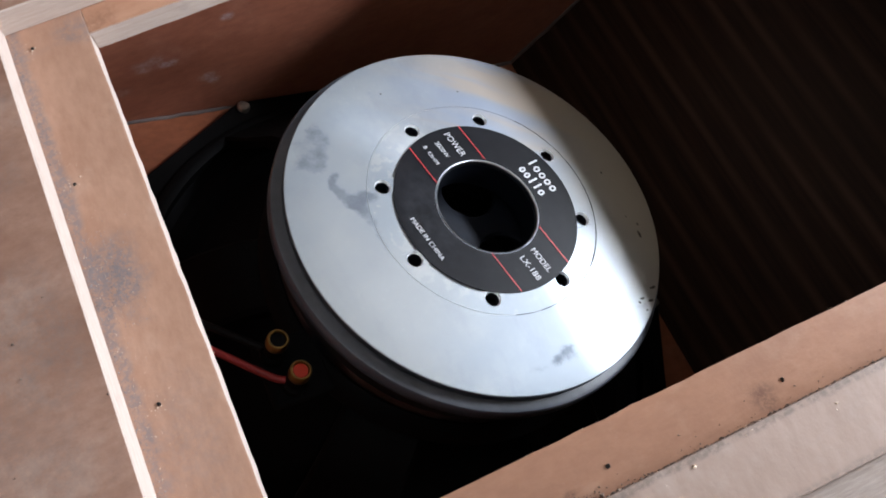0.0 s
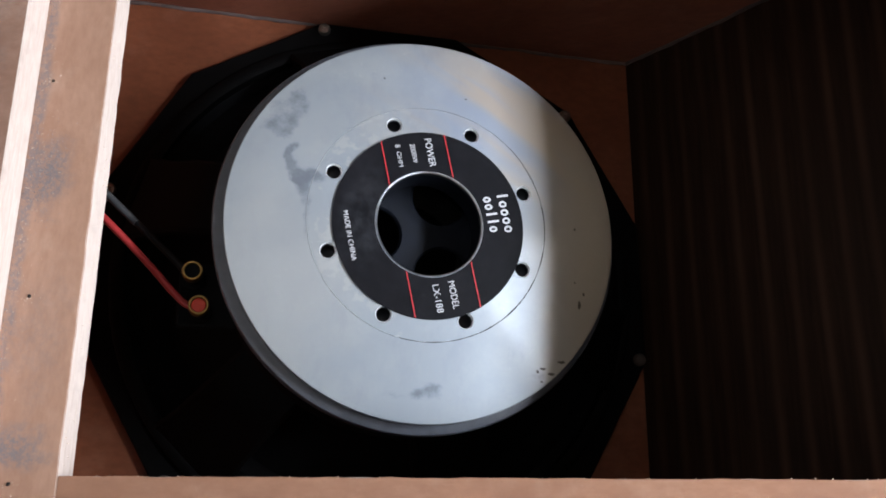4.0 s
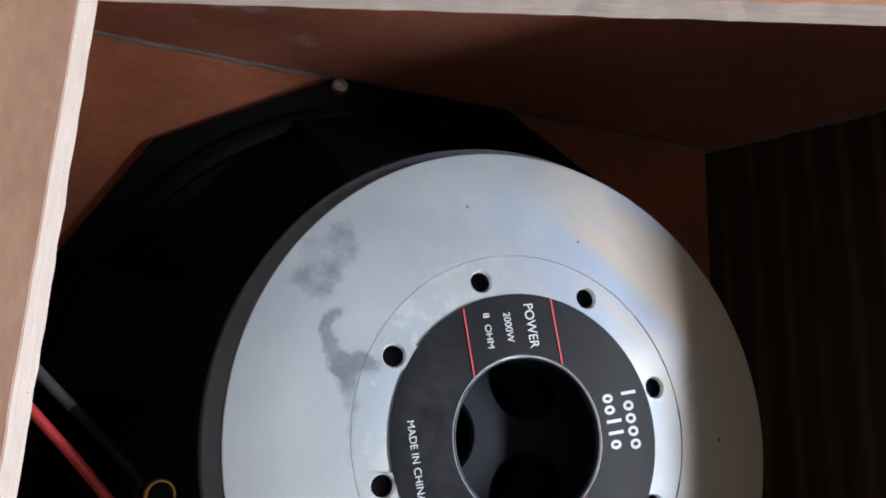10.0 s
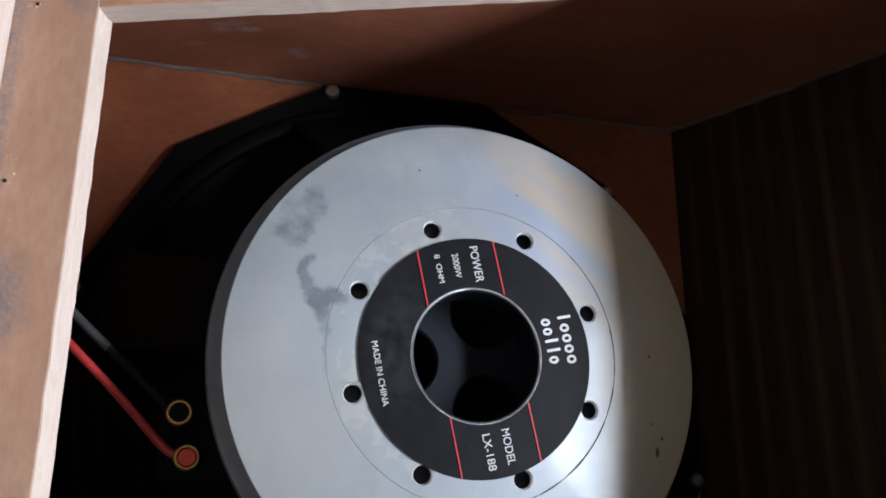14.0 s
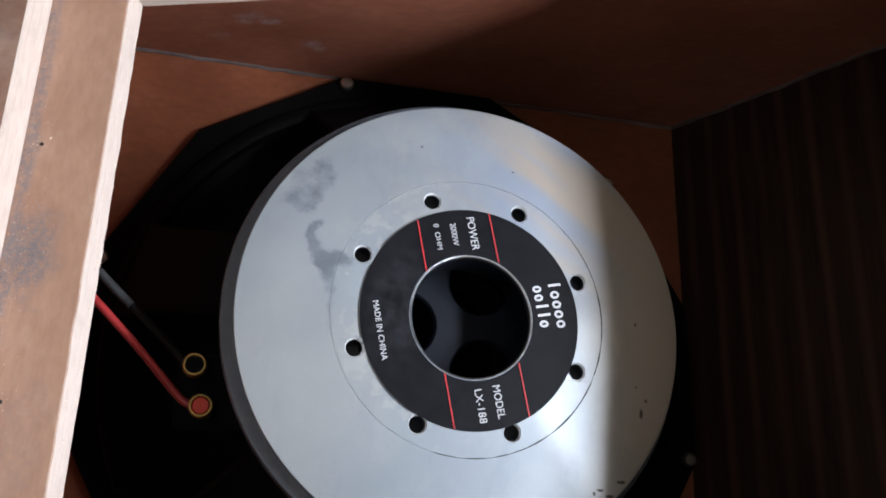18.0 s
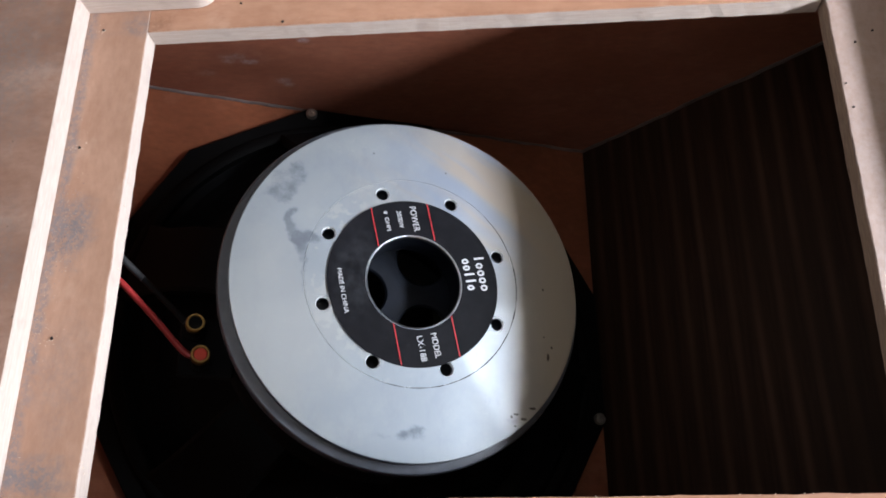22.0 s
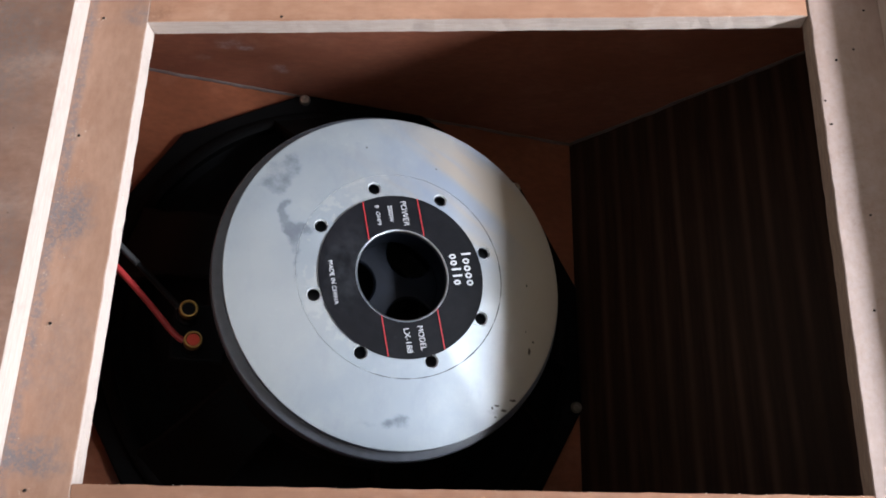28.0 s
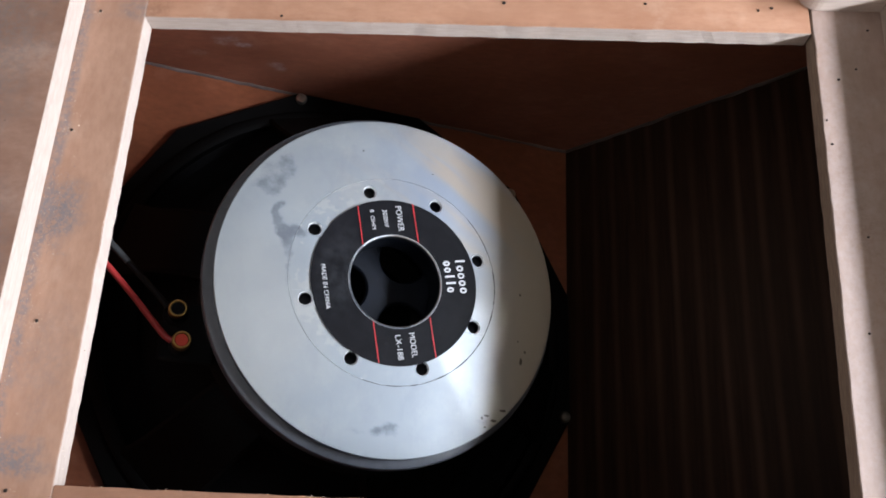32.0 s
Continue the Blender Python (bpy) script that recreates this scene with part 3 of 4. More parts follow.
# battens round the opening
left = part("batten", two_tone(ragged_plank((-0.10, Y_LO, Z0 - T), (LEFT, Y_HI, Z0), seed=1, round_=0.0004)), [M_RIM, M_EDGE], cab, "brown stained batten with a pale sawn edge")
right = part("batten", two_tone(ragged_plank((RIGHT, Y_LO, Z0 - T), (0.62, Y_HI, Z0), seed=2)), [M_RIM_PALE, M_EDGE_DARK], cab, "worn batten, its window-lit strip paler in colour")
for v in right.data.vertices:
    if v.co.x < 0.46:
        v.co.x += 0.0005 + 0.018 * v.co.y
far = part("batten", two_tone(ragged_plank((LEFT + 0.0002, HIGH, Z0 - T), (RIGHT - 0.0006, Y_HI, Z0 - 0.0003), seed=3, round_=0.0003)), [M_RIM_X, M_EDGE], cab, "brown stained batten with a pale sawn edge")
near = part("batten", two_tone(ragged_plank((LEFT + 0.0002, Y_LO, Z0 - T), (RIGHT - 0.0006, LOW, Z0 - 0.0003), seed=4, round_=0.0003)), [M_RIM_NEAR, M_EDGE], cab, "brown stained batten with a pale sawn edge")

# sides, ends, slanted wall, baffle
part("side_panel", boxed((X_LO, Y_HI, 0.0), (X_HI, Y_HI + PT, Z0 + PT), 0.001), M_WALL_IN, cab)
part("side_panel", two_tone(boxed((X_LO, Y_LO - PT, 0.0), (X_HI, Y_LO, Z0 + PT - 0.002), 0.001), 1), [M_WALL_IN, M_EDGE_END], cab)
part("end_panel", boxed((X_LO - PT, Y_LO - PT, 0.0), (X_LO, Y_HI + PT, Z0 + PT), 0.001), M_PANEL, cab)
part("end_panel", boxed((X_HI, Y_LO - PT, 0.0), (X_HI + PT, Y_HI + PT, Z0 + PT), 0.001), M_PANEL, cab)
part("inner_wall", boxed((-0.158, Y_LO, 0.0), (-0.14, Y_HI, Z0 - T)), M_BAFFLE, cab)


def slab(corners, y0, y1):
    """A slab from a four-cornered outline in x and z, reaching from y0 to y1."""
    bm = bmesh.new()
    a = [bm.verts.new((x, y0, z)) for x, z in corners]
    b = [bm.verts.new((x, y1, z)) for x, z in corners]
    bm.faces.new(a)
    bm.faces.new(b[::-1])
    for k in range(4):
        bm.faces.new((a[k], b[k], b[(k + 1) % 4], a[(k + 1) % 4]))
    return bm


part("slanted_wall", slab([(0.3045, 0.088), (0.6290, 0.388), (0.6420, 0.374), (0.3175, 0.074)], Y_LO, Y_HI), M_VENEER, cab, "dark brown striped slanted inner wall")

# driver frame: u to the right and down, v away, n out of the box
TILT = math.asin(0.3578)
C = Vector((0.1713, -0.1489, Z0 - 0.0845))
DEPTH = 0.165                    # magnet face above the baffle
DRIVER = Matrix.Translation(C) @ Matrix.Rotation(TILT, 4, "Y") @ Matrix.Translation((0, 0, -DEPTH))
bm = plate([(-0.345, -0.2211), (0.2212, -0.2211), (0.2212, 0.2219), (-0.345, 0.2219)], [circle(0.2, 64)], -0.018, 0.0, 0.0003, (0, 0))
bm.transform(DRIVER)
part("baffle", bm, M_BAFFLE, cab, "tilted brown baffle board that holds the woofer")


def bead(points, r, seed):
    """A lumpy bead of glue along a line."""
    bm = tube(points, r, 7)
    for v in bm.verts:
        v.co += Vector((noise.noise(v.co * 60 + Vector((seed, 0, 0))), noise.noise(v.co * 60 + Vector((0, seed, 0))), noise.noise(v.co * 60 + Vector((0, 0, seed))))) * r * 0.7
    return bm


def along(a, b, n=24):
    return [Vector(a).lerp(Vector(b), k / n) for k in range(n + 1)]


corner = DRIVER @ Vector((0.2205, 0.2215, 0.0))
part("glue_bead", bead(along(DRIVER @ Vector((-0.31, 0.2215, 0.0)), corner), 0.0019, 1), M_GLUE, cab, "greyish dried glue bead", 60)
part("glue_bead", bead(along(corner, (0.6280, Y_HI, 0.3875)), 0.0020, 2), M_GLUE_DARK, cab, "greyish dried glue bead", 60)

# nails
NAILS = [(left, [(-0.032, -0.211), (-0.036, -0.084), (-0.034, 0.007), (-0.029, -0.308)]),
         (near, [(0.235, -0.3235), (0.142, -0.3235), (0.313, -0.324), (0.04, -0.323), (0.40, -0.323)]),
         (far, [(0.24, 0.022), (0.335, 0.024), (0.41, 0.021), (0.419, 0.023), (0.06, 0.024), (0.148, 0.024), (0.09, 0.007)]),
         (right, [(0.457, -0.031), (0.446, -0.061), (0.48, 0.007), (0.469, -0.023), (0.4475, -0.078), (0.462, -0.14), (0.455, -0.2)])]
nail_mesh = None
for board, spots in NAILS:
    for x, y in spots:
        if nail_mesh is None:
            ob = part("nail", lathe([(0.0, 0.0002), (0.0008, 0.0001), (0.0011, 0.0006), (0.0017, 0.0003), (0.0019, -0.0008)], 10), M_NAIL, board, smooth=60)
            nail_mesh = ob.data
        else:
            ob = new("nail", nail_mesh)
            ob.parent = board
        ob.matrix_basis = pose(x, y, Z0 - (0.0002 if board in (near, far) else -0.0001), 0, 0, random.uniform(0, 360)) @ Matrix.Diagonal((random.uniform(0.45, 0.7) * (0.75 if board is right else 1), random.uniform(0.45, 0.7) * (0.75 if board is right else 1), 1, 1))


def splinters(n, place, size, seed):
    """Loose slivers: thin bent wedges."""
    rng = random.Random(seed)
    bm = bmesh.new()
    for _ in range(n):
        p, d = place(rng)
        d = Vector(d).normalized()
        length, w = rng.uniform(*size), rng.uniform(0.00012, 0.0003)
        s = d.cross(Vector((0, 0, 1))).normalized() * w
        if s.length < 1e-6:
            s = Vector((w, 0, 0))
        u = d.cross(s).normalized() * w
        p = Vector(p)
        ring = [bm.verts.new(p + s), bm.verts.new(p - s * 0.5 + u), bm.verts.new(p - s * 0.5 - u)]
        bend = p + d * length * 0.6 + u * rng.uniform(-2, 2)
        mid = [bm.verts.new(bend + s * 0.7), bm.verts.new(bend - s * 0.35 + u * 0.7), bm.verts.new(bend - s * 0.35 - u * 0.7)]
        tip = bm.verts.new(p + d * length + s * rng.uniform(-3, 3))
        for k in range(3):
            bm.faces.new((ring[k], ring[(k + 1) % 3], mid[(k + 1) % 3], mid[k]))
            bm.faces.new((mid[k], mid[(k + 1) % 3], tip))
    return bm


tagged(part("splinters", splinters(45, lambda r: ((r.uniform(0, 0.444), LOW + 0.0002, Z0 - r.uniform(0.0004, 0.006)), (r.uniform(-1, 1), r.uniform(0.3, 1.0), r.uniform(-0.2, 0.5))), (0.0003, 0.0009), 5), M_SPLINTER, near), kind="stuff")
tagged(part("splinters", splinters(60, lambda r: ((LEFT - 0.0002, r.uniform(-0.304, 0), Z0 - r.uniform(0.001, 0.012)), (r.uniform(0.3, 1.0), r.uniform(-1, 1), r.uniform(-0.3, 0.4))), (0.0005, 0.0016), 6), M_SPLINTER, left), kind="stuff")
tagged(part("splinters", splinters(160, lambda r: ((r.uniform(0.05, 0.45), E_B, Z0 + r.uniform(0.001, 0.018)), (r.uniform(-1, 1), r.uniform(0.4, 1.0), r.uniform(-0.4, 0.3))), (0.0005, 0.002), 7), M_SPLINTER, panel), kind="stuff")


def crumbs(n, place, size, seed):
    """Loose grains: eight-sided lumps, each bent its own way."""
    rng = random.Random(seed)
    bm = bmesh.new()
    for _ in range(n):
        p = Vector(place(rng))
        k = rng.uniform(*size)
        p.z += k * 0.4
        d = [k * rng.uniform(0.6, 1.5) for _ in range(6)]
        turn = Matrix.Rotation(rng.uniform(0, 6.28), 3, "Z")
        v = [bm.verts.new(p + turn @ Vector(q)) for q in ((d[0], 0, 0), (0, d[1], k * 0.2), (-d[2], 0, 0), (0, -d[3], -k * 0.2), (k * 0.2, 0, d[4] * 0.7), (0, 0, -d[5] * 0.4))]
        for a, b in ((0, 1), (1, 2), (2, 3), (3, 0)):
            bm.faces.new((v[a], v[b], v[4]))
            bm.faces.new((v[b], v[a], v[5]))
    return bm


def joint_dirt(r):
    if r.random() < 0.24:
        return (r.gauss(0.118, 0.006), E_B + abs(r.gauss(0.001, 0.0022)), Z0)
    return (r.uniform(0.02, 0.48), E_B + abs(r.gauss(0, 0.0007 if r.random() < 0.9 else 0.004)), Z0)


tagged(part("dirt_crust", crumbs(1100, lambda r: (r.uniform(0.03, 0.47), E_B + 0.0004 + 0.0011 * r.random() ** 2 * max(0.15, noise.noise((r.uniform(0.03, 0.47) * 9, 3, 0)) + 0.6), Z0 + r.uniform(0.011, 0.0185)), (0.0002, 0.0008), 13), M_DIRT, panel), kind="stuff")
tagged(part("dirt_lumps", crumbs(46, lambda r: (r.gauss(0.1165, 0.0062), E_B + 0.0006 + abs(r.gauss(0, 0.0026)), Z0), (0.0005, 0.0014), 31), M_DIRT), "dark clods of dirt lying in the joint of the batten", "dirt", kind="stuff")
tagged(part("dust_crumbs", crumbs(2200, joint_dirt, (0.00012, 0.00055), 8), M_DIRT), "dark crumbs of dirt lying in the joint of the batten", "dirt", kind="stuff")
tagged(part("sawdust_grains", crumbs(150, lambda r: (min(-0.004, -0.0445 + abs(r.gauss(0, 0.008))), r.gauss(-0.15, 0.07), Z0), (0.00010, 0.00026), 9), M_SPLINTER), "pale grains of sawdust lying on the batten", "sawdust", kind="stuff")
tagged(part("smear_grit", crumbs(700, lambda r: (max(-0.0445, r.gauss(-0.034, 0.0055)), r.gauss(-0.143, 0.013), Z0), (0.00008, 0.0003), 21), M_GRIT), "bluish grey grit stuck in a smear on the batten", "grit", kind="stuff")
tagged(part("edge_grit", crumbs(900, lambda r: (-0.0455 + abs(r.gauss(0, 0.0016)), r.uniform(-0.33, 0.02), Z0), (0.00008, 0.0003), 22), M_GRIT), "grey grit lying along the joint of the batten", "grit", kind="stuff")
tagged(part("nail_chips", crumbs(40, lambda r: (lambda q: (q[0] + r.gauss(0, 0.003), q[1] + r.gauss(0, 0.003), Z0))(r.choice(NAILS[0][1])), (0.00015, 0.00045), 23), M_SPLINTER), "pale chips of wood round the nails", "wood chips", kind="stuff")
tagged(part("grit_grains", crumbs(8, lambda r: (r.uniform(-0.13, -0.042), r.uniform(-0.3, 0.02), Z0 + PT), (0.0003, 0.0011), 10), M_DIRT), "grit scattered on the back panel", "grit", kind="stuff")
tagged(part("wood_chips", crumbs(9, lambda r: (r.uniform(0.11, 0.40), E_B - abs(r.gauss(0.001, 0.004)), Z0 + PT + 0.002), (0.0003, 0.0011), 11), M_SPLINTER), "pale wood chips on the panel edge", "wood chips", kind="stuff")

# ---- the woofer ----
sub = thing("woofer", "large black woofer with a bright zinc magnet plate, seen from behind", "loudspeaker", DRIVER)
HOLES = [circle(0.0043, 24, (0.066 * math.cos(radians(110.7 - 45 * k)), 0.066 * math.sin(radians(110.7 - 45 * k)))) for k in range(8)]
R_OUT, R_STEP, R_BORE = 0.1239, 0.0757, 0.0334
R_LABEL, SLOPE = 0.0606, 0.083      # outside the label the face falls away towards the rim
STEP, FALL = SLOPE * (R_STEP - R_LABEL), SLOPE * (R_OUT - 0.0012 - R_LABEL)
MID = (0.0003, -0.0019)          # centre of bore and label, off the bolt circle
bm = plate(circle(R_STEP, 128), [circle(R_BORE, 96, MID), *HOLES], DEPTH - 0.0065, DEPTH - 0.0001, 0.00012, (0, 1, 2), 0.0007)
for v in bm.verts:
    v.co.z -= SLOPE * max(0.0, math.hypot(v.co.x, v.co.y) - R_LABEL)
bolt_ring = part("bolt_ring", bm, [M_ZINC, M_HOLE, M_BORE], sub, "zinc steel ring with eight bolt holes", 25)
mesh = bolt_ring.data
turned = []
for f in mesh.polygons:
    for k in f.vertices:
        c = mesh.vertices[k].co
        flat = Vector((SLOPE * c.x, SLOPE * c.y, math.hypot(c.x, c.y))).normalized() if math.hypot(c.x, c.y) > R_LABEL - 0.002 else Vector((0, 0, 1))
        turned.append(flat if f.material_index == 0 and f.normal.z > 0.5 else f.normal)
mesh.normals_split_custom_set(turned)
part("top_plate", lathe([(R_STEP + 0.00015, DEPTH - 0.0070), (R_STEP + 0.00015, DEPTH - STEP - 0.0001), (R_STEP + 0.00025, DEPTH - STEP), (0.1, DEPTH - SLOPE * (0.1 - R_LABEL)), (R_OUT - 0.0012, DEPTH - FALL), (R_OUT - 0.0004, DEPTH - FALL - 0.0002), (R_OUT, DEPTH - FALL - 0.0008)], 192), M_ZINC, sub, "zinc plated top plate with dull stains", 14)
bm = bmesh.new()
rows_ = []
for k in range(121):
    a = radians(-104 + 150 * k / 120)
    w = 0.00012 + 0.00036 * max(0.0, 0.45 + noise.noise((math.cos(a) * 9, math.sin(a) * 9, 2)) + 0.5 * noise.noise((math.cos(a) * 40, math.sin(a) * 40, 5))) * math.sin(math.pi * k / 120) ** 0.4
    rows_.append([bm.verts.new(((R_STEP + 0.0001 + d) * math.cos(a), (R_STEP + 0.0001 + d) * math.sin(a), DEPTH - STEP + h)) for d, h in ((-w, -0.0006), (-w, 0.0), (0.0, 0.00012), (w, 0.0), (w, -0.0006))])
for p, q in zip(rows_, rows_[1:]):
    for k in range(4):
        bm.faces.new((p[k], p[k + 1], q[k + 1], q[k]))
part("groove_dirt", bm, M_GROOVE, bolt_ring, "black dirt in the joint of the ring", 60)
part("plate_edge", lathe([(R_OUT, DEPTH - FALL - 0.0008), (R_OUT, DEPTH - 0.0100), (R_OUT - 0.0006, DEPTH - 0.0106), (0.05, DEPTH - 0.0107)], 160), M_SIDE, sub, "dull steel rim of the plate", 50)
part("spacer_ring", lathe([(0.05, DEPTH - 0.0108), (0.1190, DEPTH - 0.0108), (0.1195, DEPTH - 0.0120), (0.1215, DEPTH - 0.0128), (0.1272, DEPTH - 0.0131), (0.1289, DEPTH - 0.0138), (0.1296, DEPTH - 0.0152), (0.1296, DEPTH - 0.0235), (0.1282, DEPTH - 0.0252), (0.05, DEPTH - 0.0253)], 160, at=(-0.0012, -0.0004)), M_SLEEVE, sub, "dark grey glossy ring under the plate", 40)
part("magnet", lathe([(0.05, DEPTH - 0.0254), (0.1190, DEPTH - 0.0254), (0.1205, DEPTH - 0.0270), (0.1205, DEPTH - 0.052), (0.1190, DEPTH - 0.055), (0.05, DEPTH - 0.055)], 128), M_FERRITE, sub, "black ferrite ring magnet", 40)
part("bottom_plate", lathe([(0.05, DEPTH - 0.0552), (0.1175, DEPTH - 0.0552), (0.1185, DEPTH - 0.0565), (0.1185, DEPTH - 0.065), (0.05, DEPTH - 0.0655)], 96), M_SIDE, sub, "", 40)
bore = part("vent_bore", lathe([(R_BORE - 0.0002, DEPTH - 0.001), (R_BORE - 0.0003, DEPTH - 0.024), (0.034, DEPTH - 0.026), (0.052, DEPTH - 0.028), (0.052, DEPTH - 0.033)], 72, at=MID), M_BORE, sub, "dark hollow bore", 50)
part("bore_lip", lathe([(R_BORE + 0.0005, DEPTH - 0.0002), (R_BORE + 0.0002, DEPTH + 0.0004), (R_BORE - 0.0002, DEPTH + 0.0002), (R_BORE - 0.0006, DEPTH - 0.0006), (R_BORE - 0.0006, DEPTH - 0.003), (R_BORE, DEPTH - 0.005)], 96, at=MID), M_LIP, bore, "bright steel lip", 60)
vents = [circle(0.0184, 36, (0.0305 * math.cos(radians(a)), 0.0305 * math.sin(radians(a)))) for a in (62, 182, 302)]
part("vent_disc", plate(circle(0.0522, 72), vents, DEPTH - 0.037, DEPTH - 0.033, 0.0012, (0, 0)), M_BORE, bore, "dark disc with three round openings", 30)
part("dust_cap", lathe([(0.04, DEPTH - 0.09), (0.03, DEPTH - 0.082), (0.015, DEPTH - 0.078), (0.0003, DEPTH - 0.077)], 32), M_CONE, bore, "", 60)

# label ring and its print
label = part("label", plate(circle(0.0606, 128, MID), [circle(0.0344, 96, MID)], DEPTH - 0.0003, DEPTH + 0.0002, 0.0001, (0, 0)), M_LABEL, sub, "black printed ring label")
A = radians(-78)
ES, ET = Vector((math.cos(A), math.sin(A))), Vector((-math.sin(A), math.cos(A)))


def on_label(s, t):
    p = ES * s + ET * t
    return Matrix.Translation((p.x, p.y, DEPTH + 0.00055)) @ Matrix.Rotation(A, 4, "Z")


def printed(body, s, t, length, height, name="lettering"):
    cu = bpy.data.curves.new(name, "FONT")
    cu.body, cu.align_x, cu.align_y, cu.size, cu.extrude = body, "CENTER", "CENTER", 1.0, 0.0
    cu.offset = 0.0
    tmp = new("tmp", cu)
    bpy.context.view_layer.update()
    mesh = bpy.data.meshes.new_from_object(tmp)
    bpy.data.objects.remove(tmp)
    xs, ys = [v.co.x for v in mesh.vertices], [v.co.y for v in mesh.vertices]
    cx, cy = (min(xs) + max(xs)) / 2, (min(ys) + max(ys)) / 2
    sx, sy = length / (max(xs) - min(xs)), height / (max(ys) - min(ys))
    for v in mesh.vertices:
        v.co = ((v.co.x - cx) * sx, (v.co.y - cy) * sy, 0)
    mesh.materials.append(M_INK)
    ob = new(name, mesh)
    ob.parent = label
    ob.matrix_basis = on_label(s, t)
    return ob


printed("POWER", -0.0440, 0.0093, 0.0190, 0.0044)
printed("2000W", -0.0446, -0.0014, 0.0128, 0.0032)
printed("8  OHM", -0.0442, -0.0109, 0.0148, 0.0029)
printed("MODEL", 0.0486, 0.0056, 0.0172, 0.0041)
printed("LX-188", 0.0494, -0.0046, 0.0174, 0.0041)
printed("MADE IN CHINA", 0.0030, -0.0508, 0.0315, 0.0031)
# maker's mark as plain rings and bars
for t, length, bars in ((0.0503, 0.0275, (0,)), (0.0406, 0.0245, (2, 3))):
    w = length / 5
    for k in range(5):
        bm = bmesh.new()
        H = 0.0052
        if k in bars:
            box(bm, (-0.0007, 0.0, 0.0), (0.0007, 0.0074, 0.00008))
        else:
            rings = [[bm.verts.new(((w * 0.40 - d) * math.cos(q), H / 2 + (H / 2 - d) * math.sin(q), 0.0)) for q in (math.tau * m / 20 for m in range(20))] for d in (0.0, 0.00125)]
            for m in range(20):
                bm.faces.new((rings[0][m], rings[0][(m + 1) % 20], rings[1][(m + 1) % 20], rings[1][m]))
        ob = part("mark_block", bm, M_INK, label)
        ob.matrix_basis = on_label(-length / 2 + w * (k + 0.5) + 0.0012, t - 0.0036)
for t in (-0.0207, 0.0207):
    for sgn in (-1, 1):
        a, b = math.sqrt(0.0346 ** 2 - t * t), math.sqrt(0.0604 ** 2 - t * t)
        ob = part("red_line", boxed((a, -0.0003, 0), (b, 0.0003, 0.00008)), M_RED_INK, label, "thin red printed line")
        ob.matrix_basis = on_label(0.0019, t) @ Matrix.Rotation(0 if sgn > 0 else math.pi, 4, "Z")

# basket: twelve-sided flange, neck, six wide spokes
FV = 15.5
flange_out = circle(0.2275, 12, turn=radians(FV))
part("flange", plate(flange_out, [circle(0.196, 72)], 0.0002, 0.008, 0.0012, (0, 0)), M_BLACK, sub, "black twelve-sided flange", 30)
part("flange_ring", lathe([(0.207, 0.0081), (0.2065, 0.012), (0.2045, 0.0135), (0.199, 0.0135), (0.1962, 0.0125), (0.1955, 0.004)], 96), M_BLACK, sub, "", 40)
part("neck", lathe([(0.119, DEPTH - 0.066), (0.125, DEPTH - 0.070), (0.128, DEPTH - 0.078), (0.124, DEPTH - 0.088), (0.112, DEPTH - 0.090), (0.09, DEPTH - 0.080)], 96), M_BLACK, sub, "", 40)


def spoke(width_in, width_out):
    """A wide sloping spoke with turned-down flanks."""
    bm = bmesh.new()
    rows_ = []
    for r, z, w in ((0.108, 0.084, width_in), (0.135, 0.077, width_in * 1.05), (0.160, 0.058, (width_in + width_out) / 2), (0.182, 0.030, width_out), (0.202, 0.011, width_out * 1.15)):
        h = w / 2
        rows_.append([bm.verts.new((r, y, z + d)) for y, d in ((-h, -0.012), (-h, -0.002), (-h + 0.003, 0.001), (-h + 0.006, 0.0), (h - 0.006, 0.0), (h - 0.003, 0.001), (h, -0.002), (h, -0.012))])
    for a, b in zip(rows_, rows_[1:]):
        for k in range(7):
            bm.faces.new((a[k], a[k + 1], b[k + 1], b[k]))
    return bm


for k in range(6):
    s = part("spoke", spoke(0.052, 0.062), M_BLACK, sub, smooth=35)
    s.matrix_basis = Matrix.Rotation(radians(165.4 + 60 * k), 4, "Z")
part("cone", lathe([(0.197, 0.003), (0.190, -0.004), (0.180, 0.002), (0.168, -0.006), (0.10, 0.045), (0.06, 0.07)], 72), M_CONE, sub, "black paper cone seen between the spokes", 40)
for k in range(6):
    a = radians(165.4 + 60 * k)
    s = part("bolt", lathe([(0.0052, 0.008), (0.0052, 0.0105), (0.0040, 0.0120), (0.0021, 0.0122), (0.0016, 0.0112), (0.0002, 0.0111)], 16), M_SCREW, sub, "galvanised bolt", 40)
    s.matrix_basis = Matrix.Translation((0.2205 * math.cos(a), 0.2205 * math.sin(a), 0))

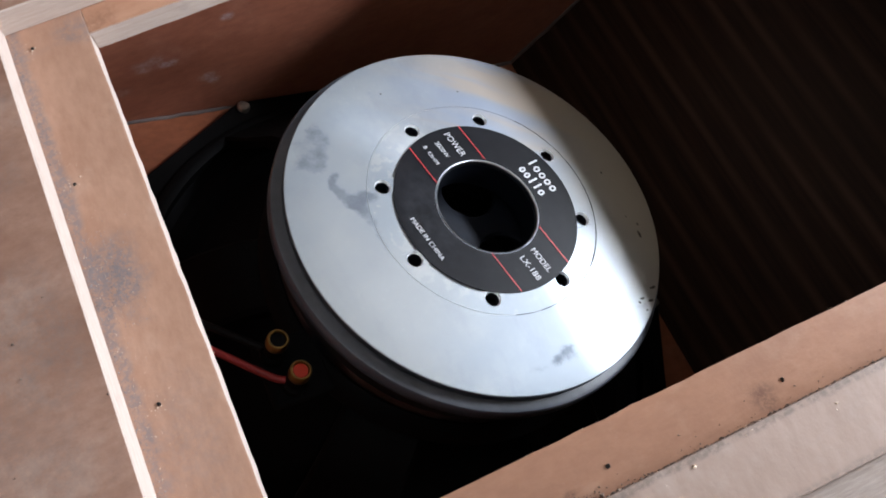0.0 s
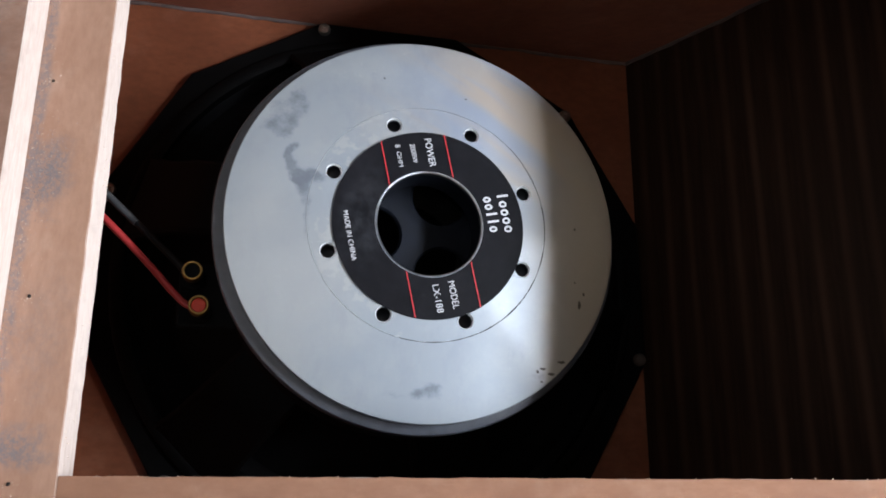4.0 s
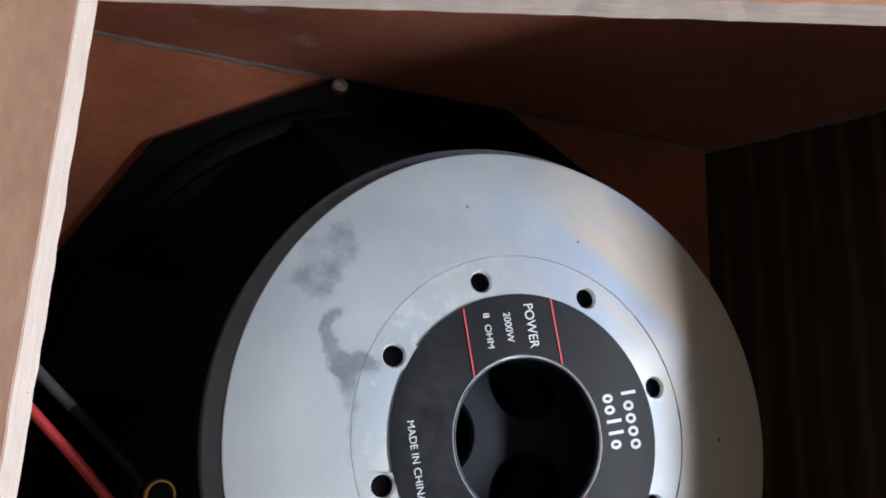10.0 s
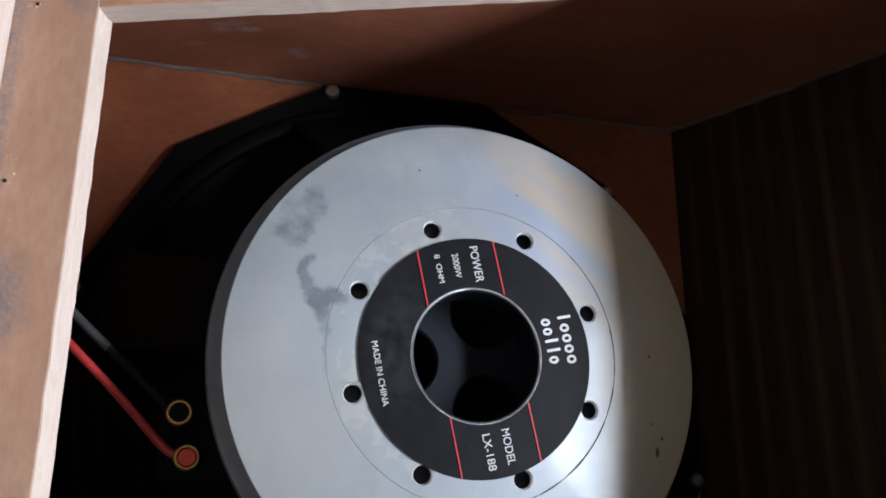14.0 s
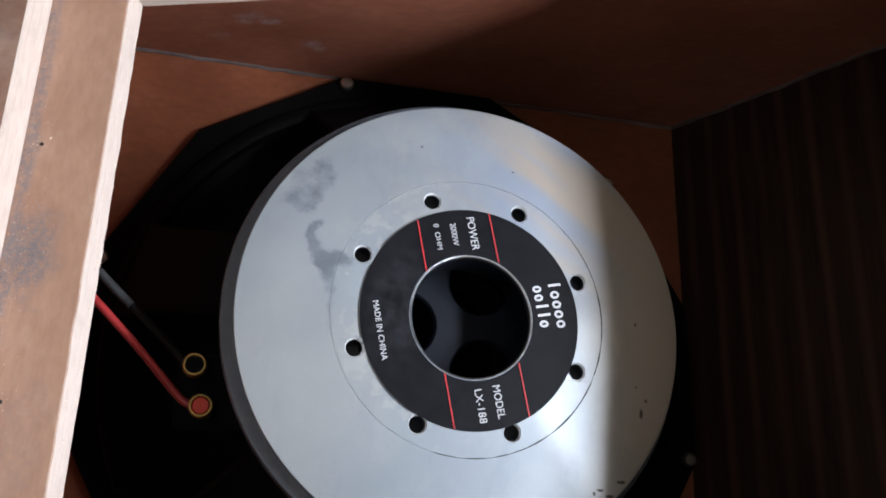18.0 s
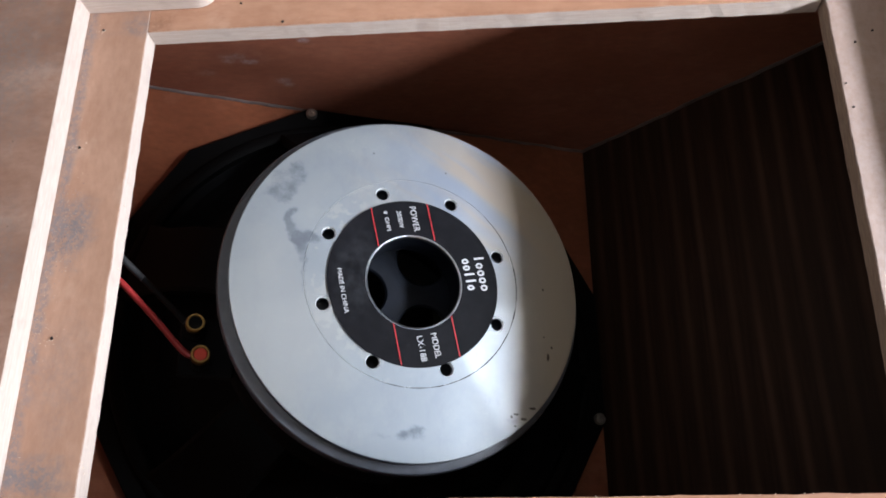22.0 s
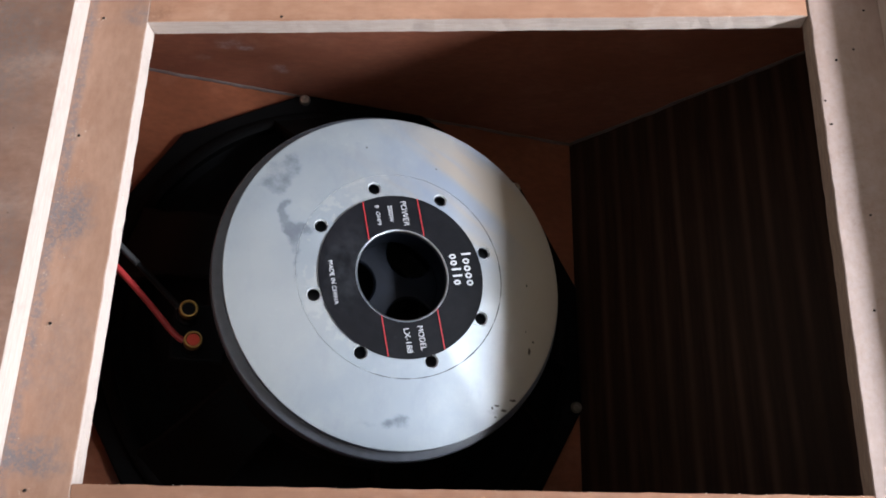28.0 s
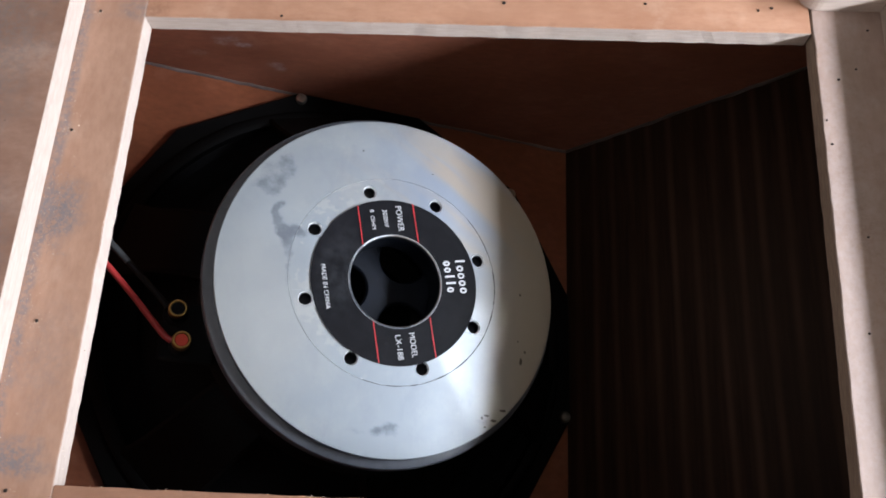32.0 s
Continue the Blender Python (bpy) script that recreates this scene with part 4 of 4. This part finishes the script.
# terminals on their bracket
TERM = [(-0.1408, -0.0305, "black"), (-0.1353, -0.0520, "red")]
brk = part("terminal_bracket", boxed((-0.150, -0.062, DEPTH - 0.073), (-0.112, -0.020, DEPTH - 0.066), 0.002), M_CONE, sub, "black terminal bracket")
for x, y, tint in TERM:
    z = DEPTH - 0.0425
    p = part("terminal", lathe([(0.0062, z - 0.0075), (0.0064, z - 0.007), (0.0064, z - 0.0008), (0.0058, z), (0.0049, z), (0.0045, z - 0.0008), (0.0045, z - 0.012)], 32, at=(x, y)), M_BRASS, sub, "brass push terminal", 40)
    part("terminal_base", lathe([(0.0075, z - 0.0235), (0.0075, z - 0.018), (0.0058, z - 0.017), (0.0058, z - 0.0077), (0.003, z - 0.0077)], 24, at=(x, y)), M_BLACK, p, "black plastic base", 40)
    part("plug", lathe([(0.00455, z - 0.010), (0.00455, z - 0.0018), (0.004, z - 0.0012), (0.0002, z - 0.0012)], 24, at=(x, y)), M_RED if tint == "red" else M_CONE, p, tint + " plastic insert", 40)


def cable(name, label_, m, pts, r):
    return tagged(part(name, tube(pts, r), m, None, smooth=60), label_, "cable")


zt = DEPTH - 0.058
r_end = DRIVER @ Vector((TERM[1][0] - 0.006, TERM[1][1] + 0.002, zt))
k_end = DRIVER @ Vector((TERM[0][0] - 0.006, TERM[0][1] + 0.002, zt))
LEAD = [(-0.010, -0.170, Z0 - 0.079), (-0.035, -0.145, Z0 - 0.070), (-0.062, -0.12, Z0 - 0.072), (-0.10, -0.09, Z0 - 0.09), (-0.139, -0.06, Z0 - 0.10)]
cable("red_cable", "red plastic sheathed cable running to the red terminal", M_RED_WIRE, [r_end, (0.013, -0.196, Z0 - 0.086)] + LEAD, 0.0023)
LEAD_K = [(-0.020, -0.143, Z0 - 0.075), (-0.036, -0.128, Z0 - 0.070), (-0.06, -0.105, Z0 - 0.075), (-0.10, -0.07, Z0 - 0.09), (-0.139, -0.04, Z0 - 0.10)]
cable("black_cable", "black cable with a bared grey end running to the terminal", M_BLACK_WIRE, [k_end, (0.012, -0.174, Z0 - 0.087)] + LEAD_K, 0.0022)
bpy.data.objects["black_cable"].matrix_basis = Matrix()
part("bared_end", tube([(-0.0165, -0.1465, Z0 - 0.0752), (-0.026, -0.138, Z0 - 0.0727), (-0.0355, -0.1285, Z0 - 0.0698)], 0.0024), M_TINSEL, bpy.data.objects["black_cable"], "frayed grey bare strands", 60)
